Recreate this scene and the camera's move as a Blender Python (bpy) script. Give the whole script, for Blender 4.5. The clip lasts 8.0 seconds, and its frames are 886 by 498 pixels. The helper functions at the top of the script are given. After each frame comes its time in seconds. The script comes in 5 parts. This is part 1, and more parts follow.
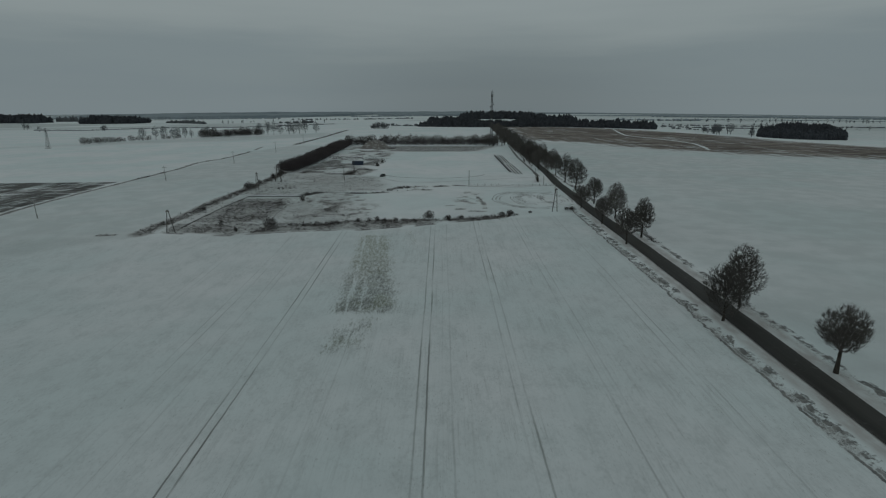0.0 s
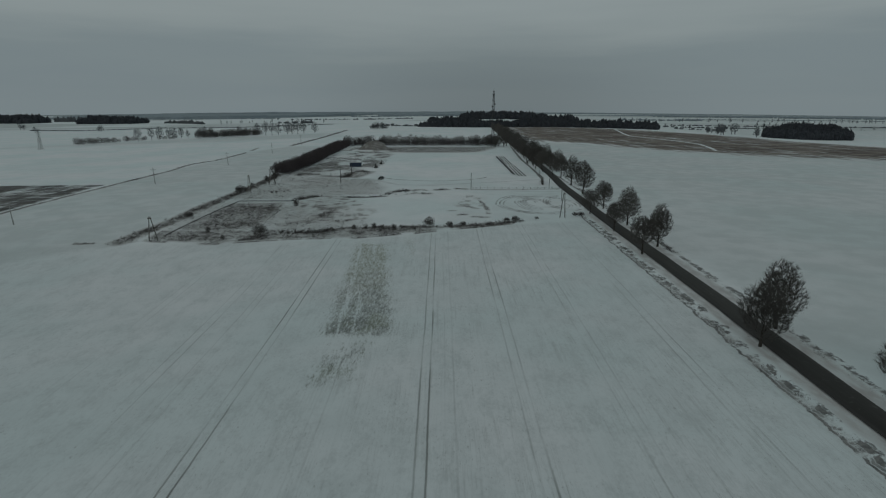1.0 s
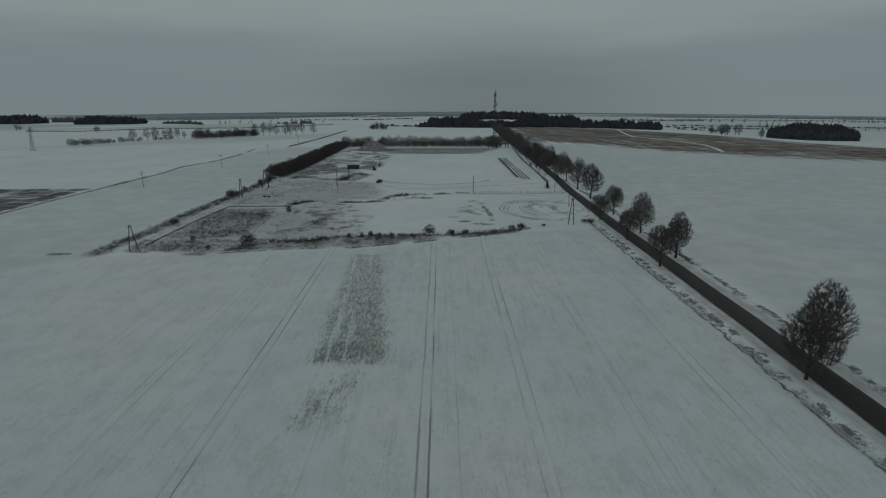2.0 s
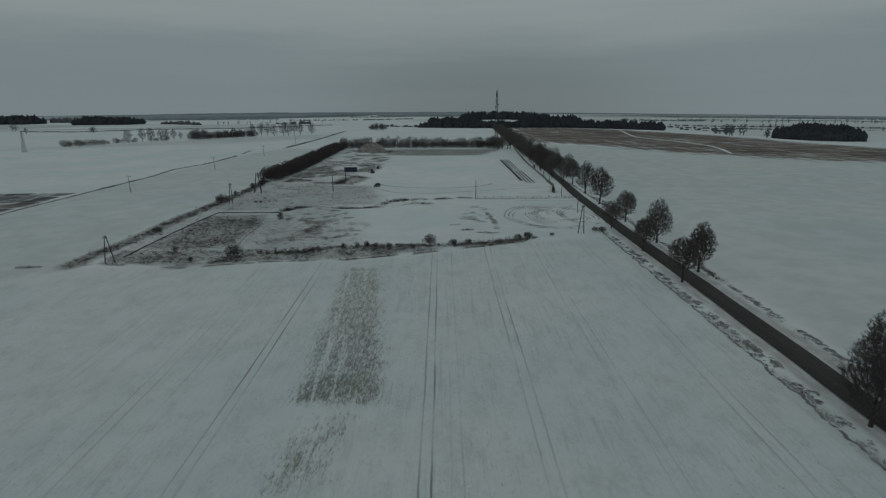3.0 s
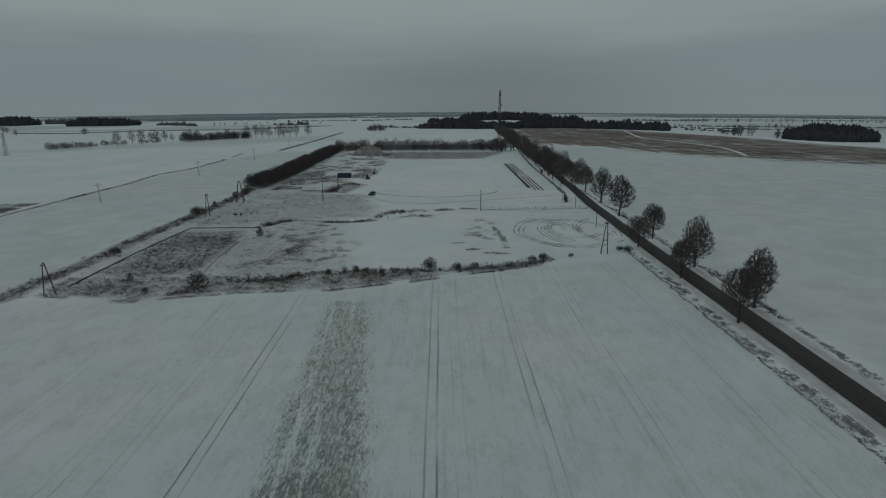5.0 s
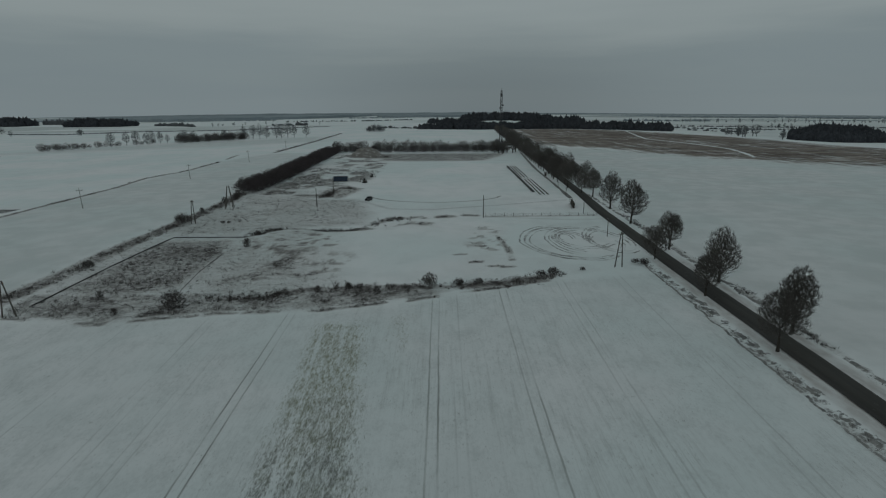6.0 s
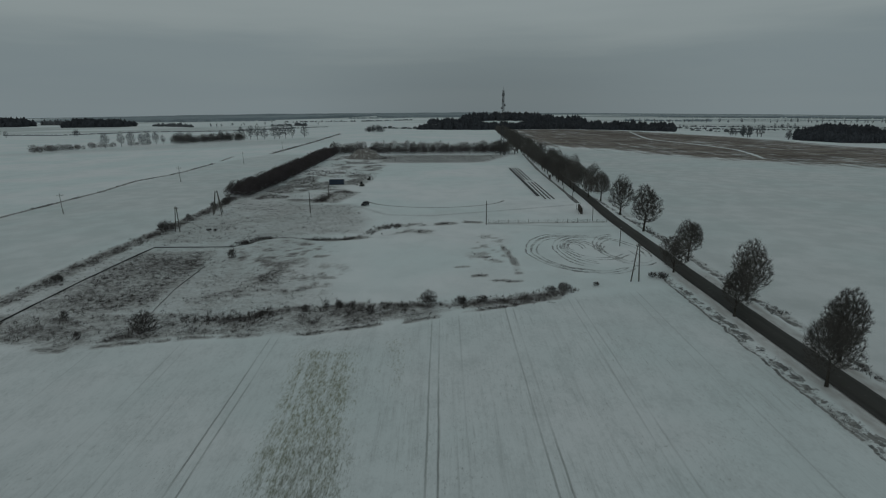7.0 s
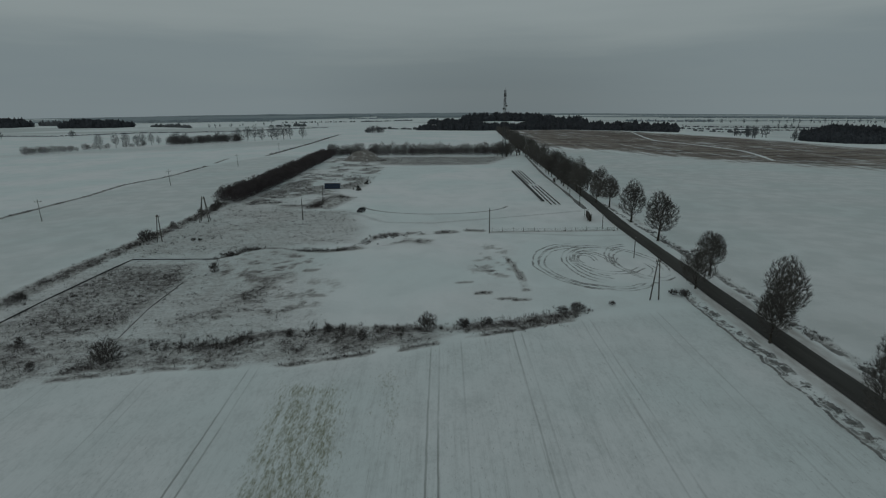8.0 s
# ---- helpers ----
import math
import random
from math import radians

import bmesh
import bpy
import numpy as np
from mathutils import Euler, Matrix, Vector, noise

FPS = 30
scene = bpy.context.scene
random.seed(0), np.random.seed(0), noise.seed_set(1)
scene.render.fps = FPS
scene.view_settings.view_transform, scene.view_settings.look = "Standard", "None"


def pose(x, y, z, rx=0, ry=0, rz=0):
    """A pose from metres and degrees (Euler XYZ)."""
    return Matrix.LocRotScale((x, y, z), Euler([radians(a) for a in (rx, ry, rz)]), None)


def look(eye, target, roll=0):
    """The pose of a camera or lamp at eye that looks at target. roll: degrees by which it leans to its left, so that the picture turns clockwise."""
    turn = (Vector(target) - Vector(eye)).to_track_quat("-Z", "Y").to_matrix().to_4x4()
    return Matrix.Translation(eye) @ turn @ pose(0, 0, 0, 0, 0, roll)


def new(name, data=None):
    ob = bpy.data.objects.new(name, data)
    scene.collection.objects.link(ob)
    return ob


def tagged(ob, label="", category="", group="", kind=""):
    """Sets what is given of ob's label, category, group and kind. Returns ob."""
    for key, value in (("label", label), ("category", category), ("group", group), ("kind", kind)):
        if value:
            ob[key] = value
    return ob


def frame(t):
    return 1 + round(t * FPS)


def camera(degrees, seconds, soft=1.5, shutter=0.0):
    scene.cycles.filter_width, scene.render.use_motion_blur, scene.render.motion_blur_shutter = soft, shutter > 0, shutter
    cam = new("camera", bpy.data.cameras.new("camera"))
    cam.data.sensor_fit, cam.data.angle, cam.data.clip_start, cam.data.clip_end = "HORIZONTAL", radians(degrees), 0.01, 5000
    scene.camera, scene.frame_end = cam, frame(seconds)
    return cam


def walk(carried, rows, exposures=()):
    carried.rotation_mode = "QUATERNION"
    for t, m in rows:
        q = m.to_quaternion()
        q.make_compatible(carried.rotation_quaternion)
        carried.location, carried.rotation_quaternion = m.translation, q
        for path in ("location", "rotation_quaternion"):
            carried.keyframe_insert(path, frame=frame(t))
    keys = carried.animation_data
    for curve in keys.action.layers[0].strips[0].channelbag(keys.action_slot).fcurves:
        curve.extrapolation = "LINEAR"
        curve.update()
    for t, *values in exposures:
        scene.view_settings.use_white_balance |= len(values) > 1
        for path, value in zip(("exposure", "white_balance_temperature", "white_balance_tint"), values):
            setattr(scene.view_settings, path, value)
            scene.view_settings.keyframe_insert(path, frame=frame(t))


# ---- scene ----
cam = camera(76.5, 8.0, soft=1.2)
METRES, EYE, TILT, LEAN, TURN = 91.1, 40.0, 1.9, -1.4, 0.2
ROWS = [
    (0.0, 0.0, 0.0, 0.0, -0.39, -15.92, 1.36),
    (0.5, -0.0014, 0.0602, -0.003, -0.39, -15.92, 1.37),
    (1.0, -0.003, 0.1252, -0.0056, -0.38, -15.91, 1.37),
    (1.5, -0.0043, 0.1846, -0.0074, -0.38, -15.9, 1.38),
    (3.0, -0.0085, 0.3766, -0.0112, -0.37, -15.88, 1.43),
    (3.5, -0.0098, 0.4372, -0.0123, -0.38, -15.89, 1.46),
    (4.0, -0.0109, 0.5015, -0.0132, -0.4, -15.89, 1.49),
    (4.5, -0.0117, 0.5622, -0.0142, -0.4, -15.88, 1.51),
    (6.0, -0.013, 0.7528, -0.017, -0.42, -15.84, 1.59),
    (6.5, -0.0131, 0.8123, -0.0187, -0.42, -15.84, 1.61),
    (7.0, -0.0127, 0.8764, -0.0204, -0.4, -15.83, 1.62),
    (7.5, -0.0126, 0.936, -0.0218, -0.38, -15.8, 1.63),
    (8.0, -0.012, 0.9996, -0.0219, -0.38, -15.8, 1.65),
]
walk(cam, [(t, pose(0, 0, EYE, TILT, LEAN, TURN) @ pose(METRES * x, METRES * y, METRES * z, 90 + pitch, roll, yaw)) for t, x, y, z, yaw, pitch, roll in ROWS], [(0.0, -1.77), (8.0, -1.77)])

# ---------- sky, sun ----------
SUN_ELEV, SUN_TURN = radians(24), radians(205)
world = bpy.data.worlds.new("overcast_sky")
scene.world = world
world.use_nodes = True
wt = world.node_tree
wt.nodes.clear()


def wnode(kind, **values):
    n = wt.nodes.new(kind)
    for key, value in values.items():
        n.inputs[key].default_value = value
    return n


coord = wnode("ShaderNodeTexCoord")
split = wnode("ShaderNodeSeparateXYZ")
wt.links.new(coord.outputs["Generated"], split.inputs[0])
ramp = wnode("ShaderNodeValToRGB")
stops = [(0.0, (0.69, 0.845, 0.90)), (0.04, (0.665, 0.82, 0.88)), (0.085, (0.70, 0.855, 0.90)), (0.13, (0.87, 1.025, 1.045)), (0.20, (1.0, 1.16, 1.17)), (0.5, (0.79, 0.94, 0.955)), (1.0, (0.76, 0.91, 0.93))]
while len(ramp.color_ramp.elements) < len(stops):
    ramp.color_ramp.elements.new(0.5)
for el, (p, c) in zip(ramp.color_ramp.elements, stops):
    el.position, el.color = p, (*c, 1)
squash = wnode("ShaderNodeMapping")
squash.inputs["Scale"].default_value = (1.6, 1.6, 14.0)
wt.links.new(coord.outputs["Generated"], squash.inputs[0])
cloud = wnode("ShaderNodeTexNoise", Scale=1.3, Detail=4.0, Roughness=0.5)
wt.links.new(squash.outputs[0], cloud.inputs["Vector"])
lift = wnode("ShaderNodeMath")
lift.operation = "MULTIPLY_ADD"
wt.links.new(cloud.outputs["Fac"], lift.inputs[0])
lift.inputs[1].default_value = 0.16
lift_off = wnode("ShaderNodeMath")
lift_off.operation = "SUBTRACT"
wt.links.new(split.outputs["Z"], lift_off.inputs[0])
lift_off.inputs[1].default_value = 0.08
wt.links.new(lift_off.outputs[0], lift.inputs[2])
wt.links.new(lift.outputs[0], ramp.inputs[0])
sky = wt.nodes.new("ShaderNodeTexSky")
sky.sky_type = "NISHITA"
sky.sun_disc = False
sky.sun_elevation, sky.sun_rotation = SUN_ELEV, SUN_TURN
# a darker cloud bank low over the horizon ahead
def wmath(op, a, b):
    n = wnode("ShaderNodeMath")
    n.operation = op
    for i, v in enumerate((a, b)):
        if isinstance(v, (int, float)):
            n.inputs[i].default_value = v
        else:
            wt.links.new(v, n.inputs[i])
    return n.outputs[0]


def wstep(v, lo, hi, a, b):
    n = wnode("ShaderNodeMapRange", **{"From Min": lo, "From Max": hi, "To Min": a, "To Max": b})
    n.interpolation_type = "SMOOTHSTEP"
    wt.links.new(v, n.inputs["Value"])
    return n.outputs[0]


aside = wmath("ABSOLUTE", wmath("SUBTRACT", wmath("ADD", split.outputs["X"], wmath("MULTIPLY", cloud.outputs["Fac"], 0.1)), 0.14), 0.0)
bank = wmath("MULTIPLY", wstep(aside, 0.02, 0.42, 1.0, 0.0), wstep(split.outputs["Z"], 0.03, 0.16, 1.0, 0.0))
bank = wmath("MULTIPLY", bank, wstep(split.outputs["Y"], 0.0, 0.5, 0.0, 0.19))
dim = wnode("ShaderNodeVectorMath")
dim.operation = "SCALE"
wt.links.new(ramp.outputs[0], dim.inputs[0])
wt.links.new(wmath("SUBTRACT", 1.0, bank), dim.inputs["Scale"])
bg_cloud, bg_sky = wnode("ShaderNodeBackground", Strength=0.96), wnode("ShaderNodeBackground", Strength=0.05)
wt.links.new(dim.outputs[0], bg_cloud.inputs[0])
wt.links.new(sky.outputs[0], bg_sky.inputs[0])
mix = wnode("ShaderNodeMixShader", Fac=0.1)
wt.links.new(bg_cloud.outputs[0], mix.inputs[1])
wt.links.new(bg_sky.outputs[0], mix.inputs[2])
wout = wnode("ShaderNodeOutputWorld")
wt.links.new(mix.outputs[0], wout.inputs[0])

sun = new("sun", bpy.data.lights.new("sun", "SUN"))
sun.data.energy, sun.data.angle, sun.data.color = 0.5, radians(25), (1.0, 0.98, 0.94)
sun.matrix_world = look((0, 0, 200), (-200 * math.sin(SUN_TURN) / math.tan(SUN_ELEV), -200 * math.cos(SUN_TURN) / math.tan(SUN_ELEV), 0))


# ---------- materials ----------
class Mat:
    """A node material with short ways to add nodes and link them."""

    def __init__(self, name, rough=0.8):
        self.m = bpy.data.materials.new(name)
        self.m.use_nodes = True
        self.t = self.m.node_tree
        self.b = self.t.nodes["Principled BSDF"]
        self.b.inputs["Roughness"].default_value = rough
        self.b.inputs["Specular IOR Level"].default_value = 0.25
        self.pos = None

    def node(self, kind, **values):
        n = self.t.nodes.new(kind)
        for key, value in values.items():
            n.inputs[key].default_value = value
        return n

    def link(self, a, b):
        self.t.links.new(a, b)

    def where(self):
        if self.pos is None:
            self.pos = self.node("ShaderNodeTexCoord").outputs["Object"]
        return self.pos

    def math(self, op, a, b=0.0, c=None, clamp=False):
        n = self.node("ShaderNodeMath")
        n.operation, n.use_clamp = op, clamp
        for i, v in enumerate((a, b) if c is None else (a, b, c)):
            if isinstance(v, (int, float)):
                n.inputs[i].default_value = v
            else:
                self.link(v, n.inputs[i])
        return n.outputs[0]

    def noise(self, scale, detail=3.0, stretch=(1, 1, 1), rough=0.55):
        mp = self.node("ShaderNodeMapping")
        mp.inputs["Scale"].default_value = stretch
        self.link(self.where(), mp.inputs[0])
        n = self.node("ShaderNodeTexNoise", Scale=scale, Detail=detail, Roughness=rough)
        self.link(mp.outputs[0], n.inputs["Vector"])
        return n.outputs["Fac"]

    def step(self, v, lo, hi, a=0.0, b=1.0):
        n = self.node("ShaderNodeMapRange")
        n.interpolation_type = "SMOOTHSTEP"
        for key, val in (("From Min", lo), ("From Max", hi), ("To Min", a), ("To Max", b)):
            n.inputs[key].default_value = val
        self.link(v, n.inputs["Value"])
        return n.outputs[0]

    def mix(self, f, a, b):
        n = self.node("ShaderNodeMix")
        n.data_type = "RGBA"
        for i, v in ((0, f), (6, a), (7, b)):
            if isinstance(v, (int, float)):
                n.inputs[i].default_value = v
            elif isinstance(v, tuple):
                n.inputs[i].default_value = (*v, 1)
            else:
                self.link(v, n.inputs[i])
        return n.outputs[2]

    def attr(self, name):
        n = self.node("ShaderNodeAttribute")
        n.attribute_name = name
        return n

    def bump(self, height, strength=0.5, distance=0.05):
        n = self.node("ShaderNodeBump", Strength=strength, Distance=distance)
        self.link(height, n.inputs["Height"])
        self.link(n.outputs[0], self.b.inputs["Normal"])

    def colour(self, c):
        if isinstance(c, tuple):
            self.b.inputs["Base Color"].default_value = (*c, 1)
        else:
            self.link(c, self.b.inputs["Base Color"])
        return self.m


def grainy(name, dark, light, scale=3.0, rough=0.85, stretch=(1, 1, 1), bump=0.3, metal=0.0, vary=0.0):
    """Two-tone grain at two scales, with fine relief."""
    q = Mat(name, rough)
    n = q.math("ADD", q.math("MULTIPLY", q.noise(scale, 4, stretch), 0.6), q.math("MULTIPLY", q.noise(scale * 7, 3, stretch), 0.4))
    c = q.mix(q.step(n, 0.3, 0.7), dark, light)
    if vary:
        info = q.node("ShaderNodeObjectInfo")
        c = q.mix(q.math("MULTIPLY", info.outputs["Random"], vary), c, tuple(min(1, 1.8 * v) for v in light))
    q.bump(n, bump, 0.02)
    q.b.inputs["Metallic"].default_value = metal
    return q.colour(c)


def ground_material():
    q = Mat("snowy_ground", 0.75)
    sp = q.node("ShaderNodeSeparateXYZ")
    q.link(q.where(), sp.inputs[0])
    x, y = sp.outputs[0], sp.outputs[1]
    zone = q.attr("zones")
    zs = q.node("ShaderNodeSeparateColor")
    q.link(zone.outputs["Color"], zs.inputs[0])
    weed, soil, crop = zs.outputs[0], zs.outputs[1], zs.outputs[2]
    marks = q.attr("marks")
    ms = q.node("ShaderNodeSeparateColor")
    q.link(marks.outputs["Color"], ms.inputs[0])
    field, thin, tyre = ms.outputs[0], ms.outputs[1], ms.outputs[2]
    big = q.noise(0.02, 3)
    mid = q.noise(0.13, 4)
    fine = q.noise(1.1, 4)
    rows = q.noise(0.5, 5, (3.2, 0.10, 1), 0.65)
    rows2 = q.noise(1.6, 4, (3.0, 0.12, 1), 0.6)
    # clean snow, greyer where it lies thin
    mott = q.math("ADD", q.math("MULTIPLY", q.noise(0.33, 6, (1, 0.55, 1), 0.72), 0.6), q.math("MULTIPLY", q.noise(2.2, 5, (1, 0.6, 1), 0.7), 0.4))
    snow = q.mix(q.step(big, 0.36, 0.64), (0.79, 0.85, 0.85), (0.89, 0.895, 0.90))
    snow = q.mix(q.math("MULTIPLY", q.step(mid, 0.42, 0.7), 0.3), snow, (0.66, 0.70, 0.70))
    snow = q.mix(q.math("MULTIPLY", q.step(mott, 0.44, 0.68), q.math("MULTIPLY_ADD", field, 0.40, 0.08)), snow, (0.50, 0.53, 0.525))
    snow = q.mix(q.math("MULTIPLY", field, 0.16), snow, (0.50, 0.52, 0.52))
    # drill rows showing through the snow on the near field
    patchy = q.step(q.noise(0.045, 4), 0.36, 0.64, 0.25, 1.0)
    fine_rows = q.noise(1.5, 6, (2.6, 0.07, 1), 0.75)
    streak = q.math("MULTIPLY", q.step(rows, 0.48, 0.70), 0.5)
    streak = q.math("MULTIPLY_ADD", q.step(fine_rows, 0.50, 0.72), 0.8, streak)
    streak = q.math("MULTIPLY_ADD", q.step(rows2, 0.56, 0.8), 0.3, streak)
    streak = q.math("MULTIPLY", streak, q.math("MULTIPLY", patchy, q.step(q.noise(0.5, 4, (1, 0.35, 1)), 0.36, 0.6, 0.3, 1.0)))
    snow = q.mix(q.math("MULTIPLY", q.math("MULTIPLY", streak, field), q.step(x, -50, -10, 0.22, 0.52), clamp=True), snow, (0.34, 0.35, 0.335))
    specks = q.math("MULTIPLY", q.step(q.noise(3.4, 5, (1, 0.4, 1), 0.8), 0.56, 0.70), q.step(q.noise(0.09, 3), 0.38, 0.62, 0.2, 1.0))
    snow = q.mix(q.math("MULTIPLY", specks, q.math("MULTIPLY_ADD", field, 0.42, 0.16)), snow, (0.24, 0.24, 0.225))
    # wheel tracks of the tramlines
    wob = q.math("MULTIPLY_ADD", q.noise(0.02, 2), 0.7, -0.35)
    wob = q.math("MULTIPLY_ADD", q.noise(0.4, 2), 0.16, wob)
    xs = q.math("ADD", x, wob)
    lines = None
    for centre, gauge, deep in ((-43.6, 1.7, 0.42), (-38.2, 1.4, 0.3), (-29.6, 1.4, 1.5), (-16.6, 1.5, 0.25), (-2.6, 1.35, 1.05), (0.9, 1.3, 0.35), (11.1, 1.5, 0.75), (24.0, 1.6, 0.5), (37.2, 1.6, 0.55), (-57, 1.6, 0.22)):
        for side in (-0.5, 0.5):
            d = q.math("ABSOLUTE", q.math("SUBTRACT", xs, centre + side * gauge))
            band = q.math("MULTIPLY", q.step(d, 0.05, 0.19, 1.0, 0.0), deep if side > 0 else deep * 0.8)
            lines = band if lines is None else q.math("MAXIMUM", lines, band)
    broken = q.math("MULTIPLY", q.step(q.noise(0.4, 4, (1.2, 0.09, 1)), 0.38, 0.60, 0.22, 1.0), q.step(q.noise(0.022, 2), 0.36, 0.62, 0.4, 1.0))
    lines = q.math("MULTIPLY", q.math("MULTIPLY", lines, broken), field)
    snow = q.mix(q.math("MULTIPLY", lines, 0.8, clamp=True), snow, (0.16, 0.16, 0.15))
    # thin snow over stubble, far strips
    snow = q.mix(q.math("MULTIPLY", thin, q.step(mid, 0.3, 0.6, 0.55, 0.9)), snow, (0.50, 0.53, 0.52))
    # grimy shoulders of the road and the dark broken lips of its ditches
    side = q.math("MULTIPLY_ADD", q.noise(0.25, 4, (0.2, 1, 1)), 1.9, -0.95)
    xv = q.math("ADD", x, side)
    near_road = q.math("MULTIPLY", q.step(y, 196, 204, 1.0, 0.0), q.step(q.math("ABSOLUTE", q.math("SUBTRACT", x, 53.35)), 3.6, 5.2, 1.0, 0.0))
    snow = q.mix(q.math("MULTIPLY", near_road, q.step(q.noise(0.7, 4, (1, 0.35, 1)), 0.3, 0.7, 0.4, 0.9)), snow, (0.47, 0.44, 0.425))
    lips = None
    for lx, wide, lo, deep, last in ((46.7, 0.16, 0.36, 0.9, 196), (47.3, 0.12, 0.45, 0.75, 196), (48.0, 0.34, 0.44, 0.9, 196), (48.6, 0.2, 0.49, 0.75, 190), (58.9, 0.40, 0.43, 0.9, 300), (59.5, 0.2, 0.47, 0.8, 300)):
        d = q.math("ABSOLUTE", q.math("SUBTRACT", q.math("MULTIPLY_ADD", q.noise(0.8, 3, (0.2, 1, 1)), 0.9, xv), lx + 0.45))
        lip = q.math("MULTIPLY", q.step(d, wide, wide + 0.22, deep, 0.0), q.step(q.noise(0.35 + lx * 0.004, 4, (0.7, 0.8, 1), 0.65), lo, lo + 0.1))
        lip = q.math("MULTIPLY", lip, q.step(y, last, last + 8, 1.0, 0.0))
        lips = lip if lips is None else q.math("MAXIMUM", lips, lip)
    snow = q.mix(lips, snow, q.mix(q.step(fine, 0.4, 0.6), (0.05, 0.048, 0.046), (0.16, 0.15, 0.14)))
    # weeds and dead grass breaking through
    grass = q.mix(q.step(q.noise(1.6, 5, rough=0.7), 0.36, 0.62), (0.072, 0.067, 0.065), (0.30, 0.285, 0.275))
    cover = q.math("ADD", q.math("MULTIPLY", weed, 1.15), q.math("MULTIPLY", q.math("SUBTRACT", q.math("ADD", q.math("MULTIPLY", q.noise(0.8, 5, (0.9, 1.1, 1), 0.75), 0.5), q.math("MULTIPLY", q.noise(3.0, 5, (0.9, 1.1, 1), 0.75), 0.5)), 0.5), 3.9))
    lumps = q.step(q.noise(0.42, 5, (0.8, 1.3, 1), 0.7), 0.36, 0.62, 0.5, 1.0)
    pale = q.mix(q.step(q.noise(2.4, 4, rough=0.75), 0.4, 0.6), (0.56, 0.55, 0.535), (0.36, 0.345, 0.33))
    col = q.mix(q.math("MULTIPLY", q.math("MULTIPLY", q.step(weed, 0.03, 0.55), lumps), 0.85), snow, pale)
    col = q.mix(q.math("MULTIPLY", q.step(cover, 0.46, 1.15), q.step(weed, 0.02, 0.5)), col, grass)
    veil = q.math("MULTIPLY", q.step(weed, 0.03, 0.45), q.step(q.noise(2.8, 5, rough=0.8), 0.47, 0.64, 0.0, 0.6))
    col = q.mix(veil, col, (0.24, 0.228, 0.222))
    # green winter crop patch between drill rows
    leaf = q.mix(q.step(q.noise(0.25, 3), 0.4, 0.6), (0.125, 0.128, 0.110), (0.165, 0.175, 0.115))
    leaf = q.mix(q.step(q.math("ADD", y, q.math("MULTIPLY", q.noise(0.12, 3), 40)), 140, 165), leaf, (0.205, 0.205, 0.115))
    along_row = q.math("MULTIPLY_ADD", y, 0.07, x)
    drill = q.node("ShaderNodeCombineXYZ")
    q.link(along_row, drill.inputs[0])
    q.link(q.math("MULTIPLY", y, 0.05), drill.inputs[1])
    gaps = q.node("ShaderNodeTexNoise", Scale=0.75, Detail=4.0, Roughness=0.65)
    q.link(drill.outputs[0], gaps.inputs["Vector"])
    crop = q.math("SUBTRACT", crop, q.math("MULTIPLY", q.step(gaps.outputs["Fac"], 0.52, 0.66), q.math("MULTIPLY", crop, 0.42)))
    blades = q.math("ADD", crop, q.math("MULTIPLY", q.math("SUBTRACT", q.math("ADD", q.math("MULTIPLY", q.noise(1.1, 5, (2.0, 0.5, 1), 0.75), 0.55), q.math("MULTIPLY", q.noise(3.0, 4, (1.8, 0.5, 1), 0.7), 0.45)), 0.5), 4.0))
    col = q.mix(q.math("MULTIPLY", q.math("MULTIPLY", q.step(blades, 0.42, 1.3), q.step(crop, 0.02, 0.2)), 0.85), col, leaf)
    # ploughed and harvested brown fields, with snow in the furrows
    earth = q.mix(q.step(q.noise(0.06, 7, (0.5, 1.4, 1), 0.75), 0.38, 0.62), (0.072, 0.045, 0.036), (0.27, 0.225, 0.19))
    grey_soil = q.mix(q.step(q.noise(0.12, 6, (0.5, 1.4, 1), 0.75), 0.4, 0.6), (0.05, 0.045, 0.042), (0.15, 0.14, 0.13))
    earth = q.mix(q.step(x, -60, 60), grey_soil, earth)
    furrow = q.math("MULTIPLY", q.math("SUBTRACT", q.noise(0.11, 6, (1.3, 0.10, 1), 0.7), 0.5), 2.3)
    swathe = q.math("MULTIPLY", q.math("SUBTRACT", q.noise(0.030, 5, (0.35, 1.8, 1), 0.65), 0.5), 1.2)
    drift = q.math("ADD", q.math("ADD", furrow, swathe), q.math("ADD", soil, q.math("MULTIPLY", q.math("SUBTRACT", q.noise(0.14, 7, (0.5, 1.4, 1), 0.78), 0.5), 2.2)))
    col = q.mix(q.math("MULTIPLY", q.step(drift, 0.3, 1.05), q.step(soil, 0.02, 0.25)), col, earth)
    # tyre marks: pairs of wheel ruts on arcs (centre, half axes, the arc's middle direction, its cosine)
    rings = None
    tw1 = q.math("MULTIPLY_ADD", q.noise(0.10, 3), 2.4, -1.2)
    tw2 = q.math("MULTIPLY_ADD", q.noise(0.13, 3, (1.3, 0.9, 1)), 2.4, -1.2)
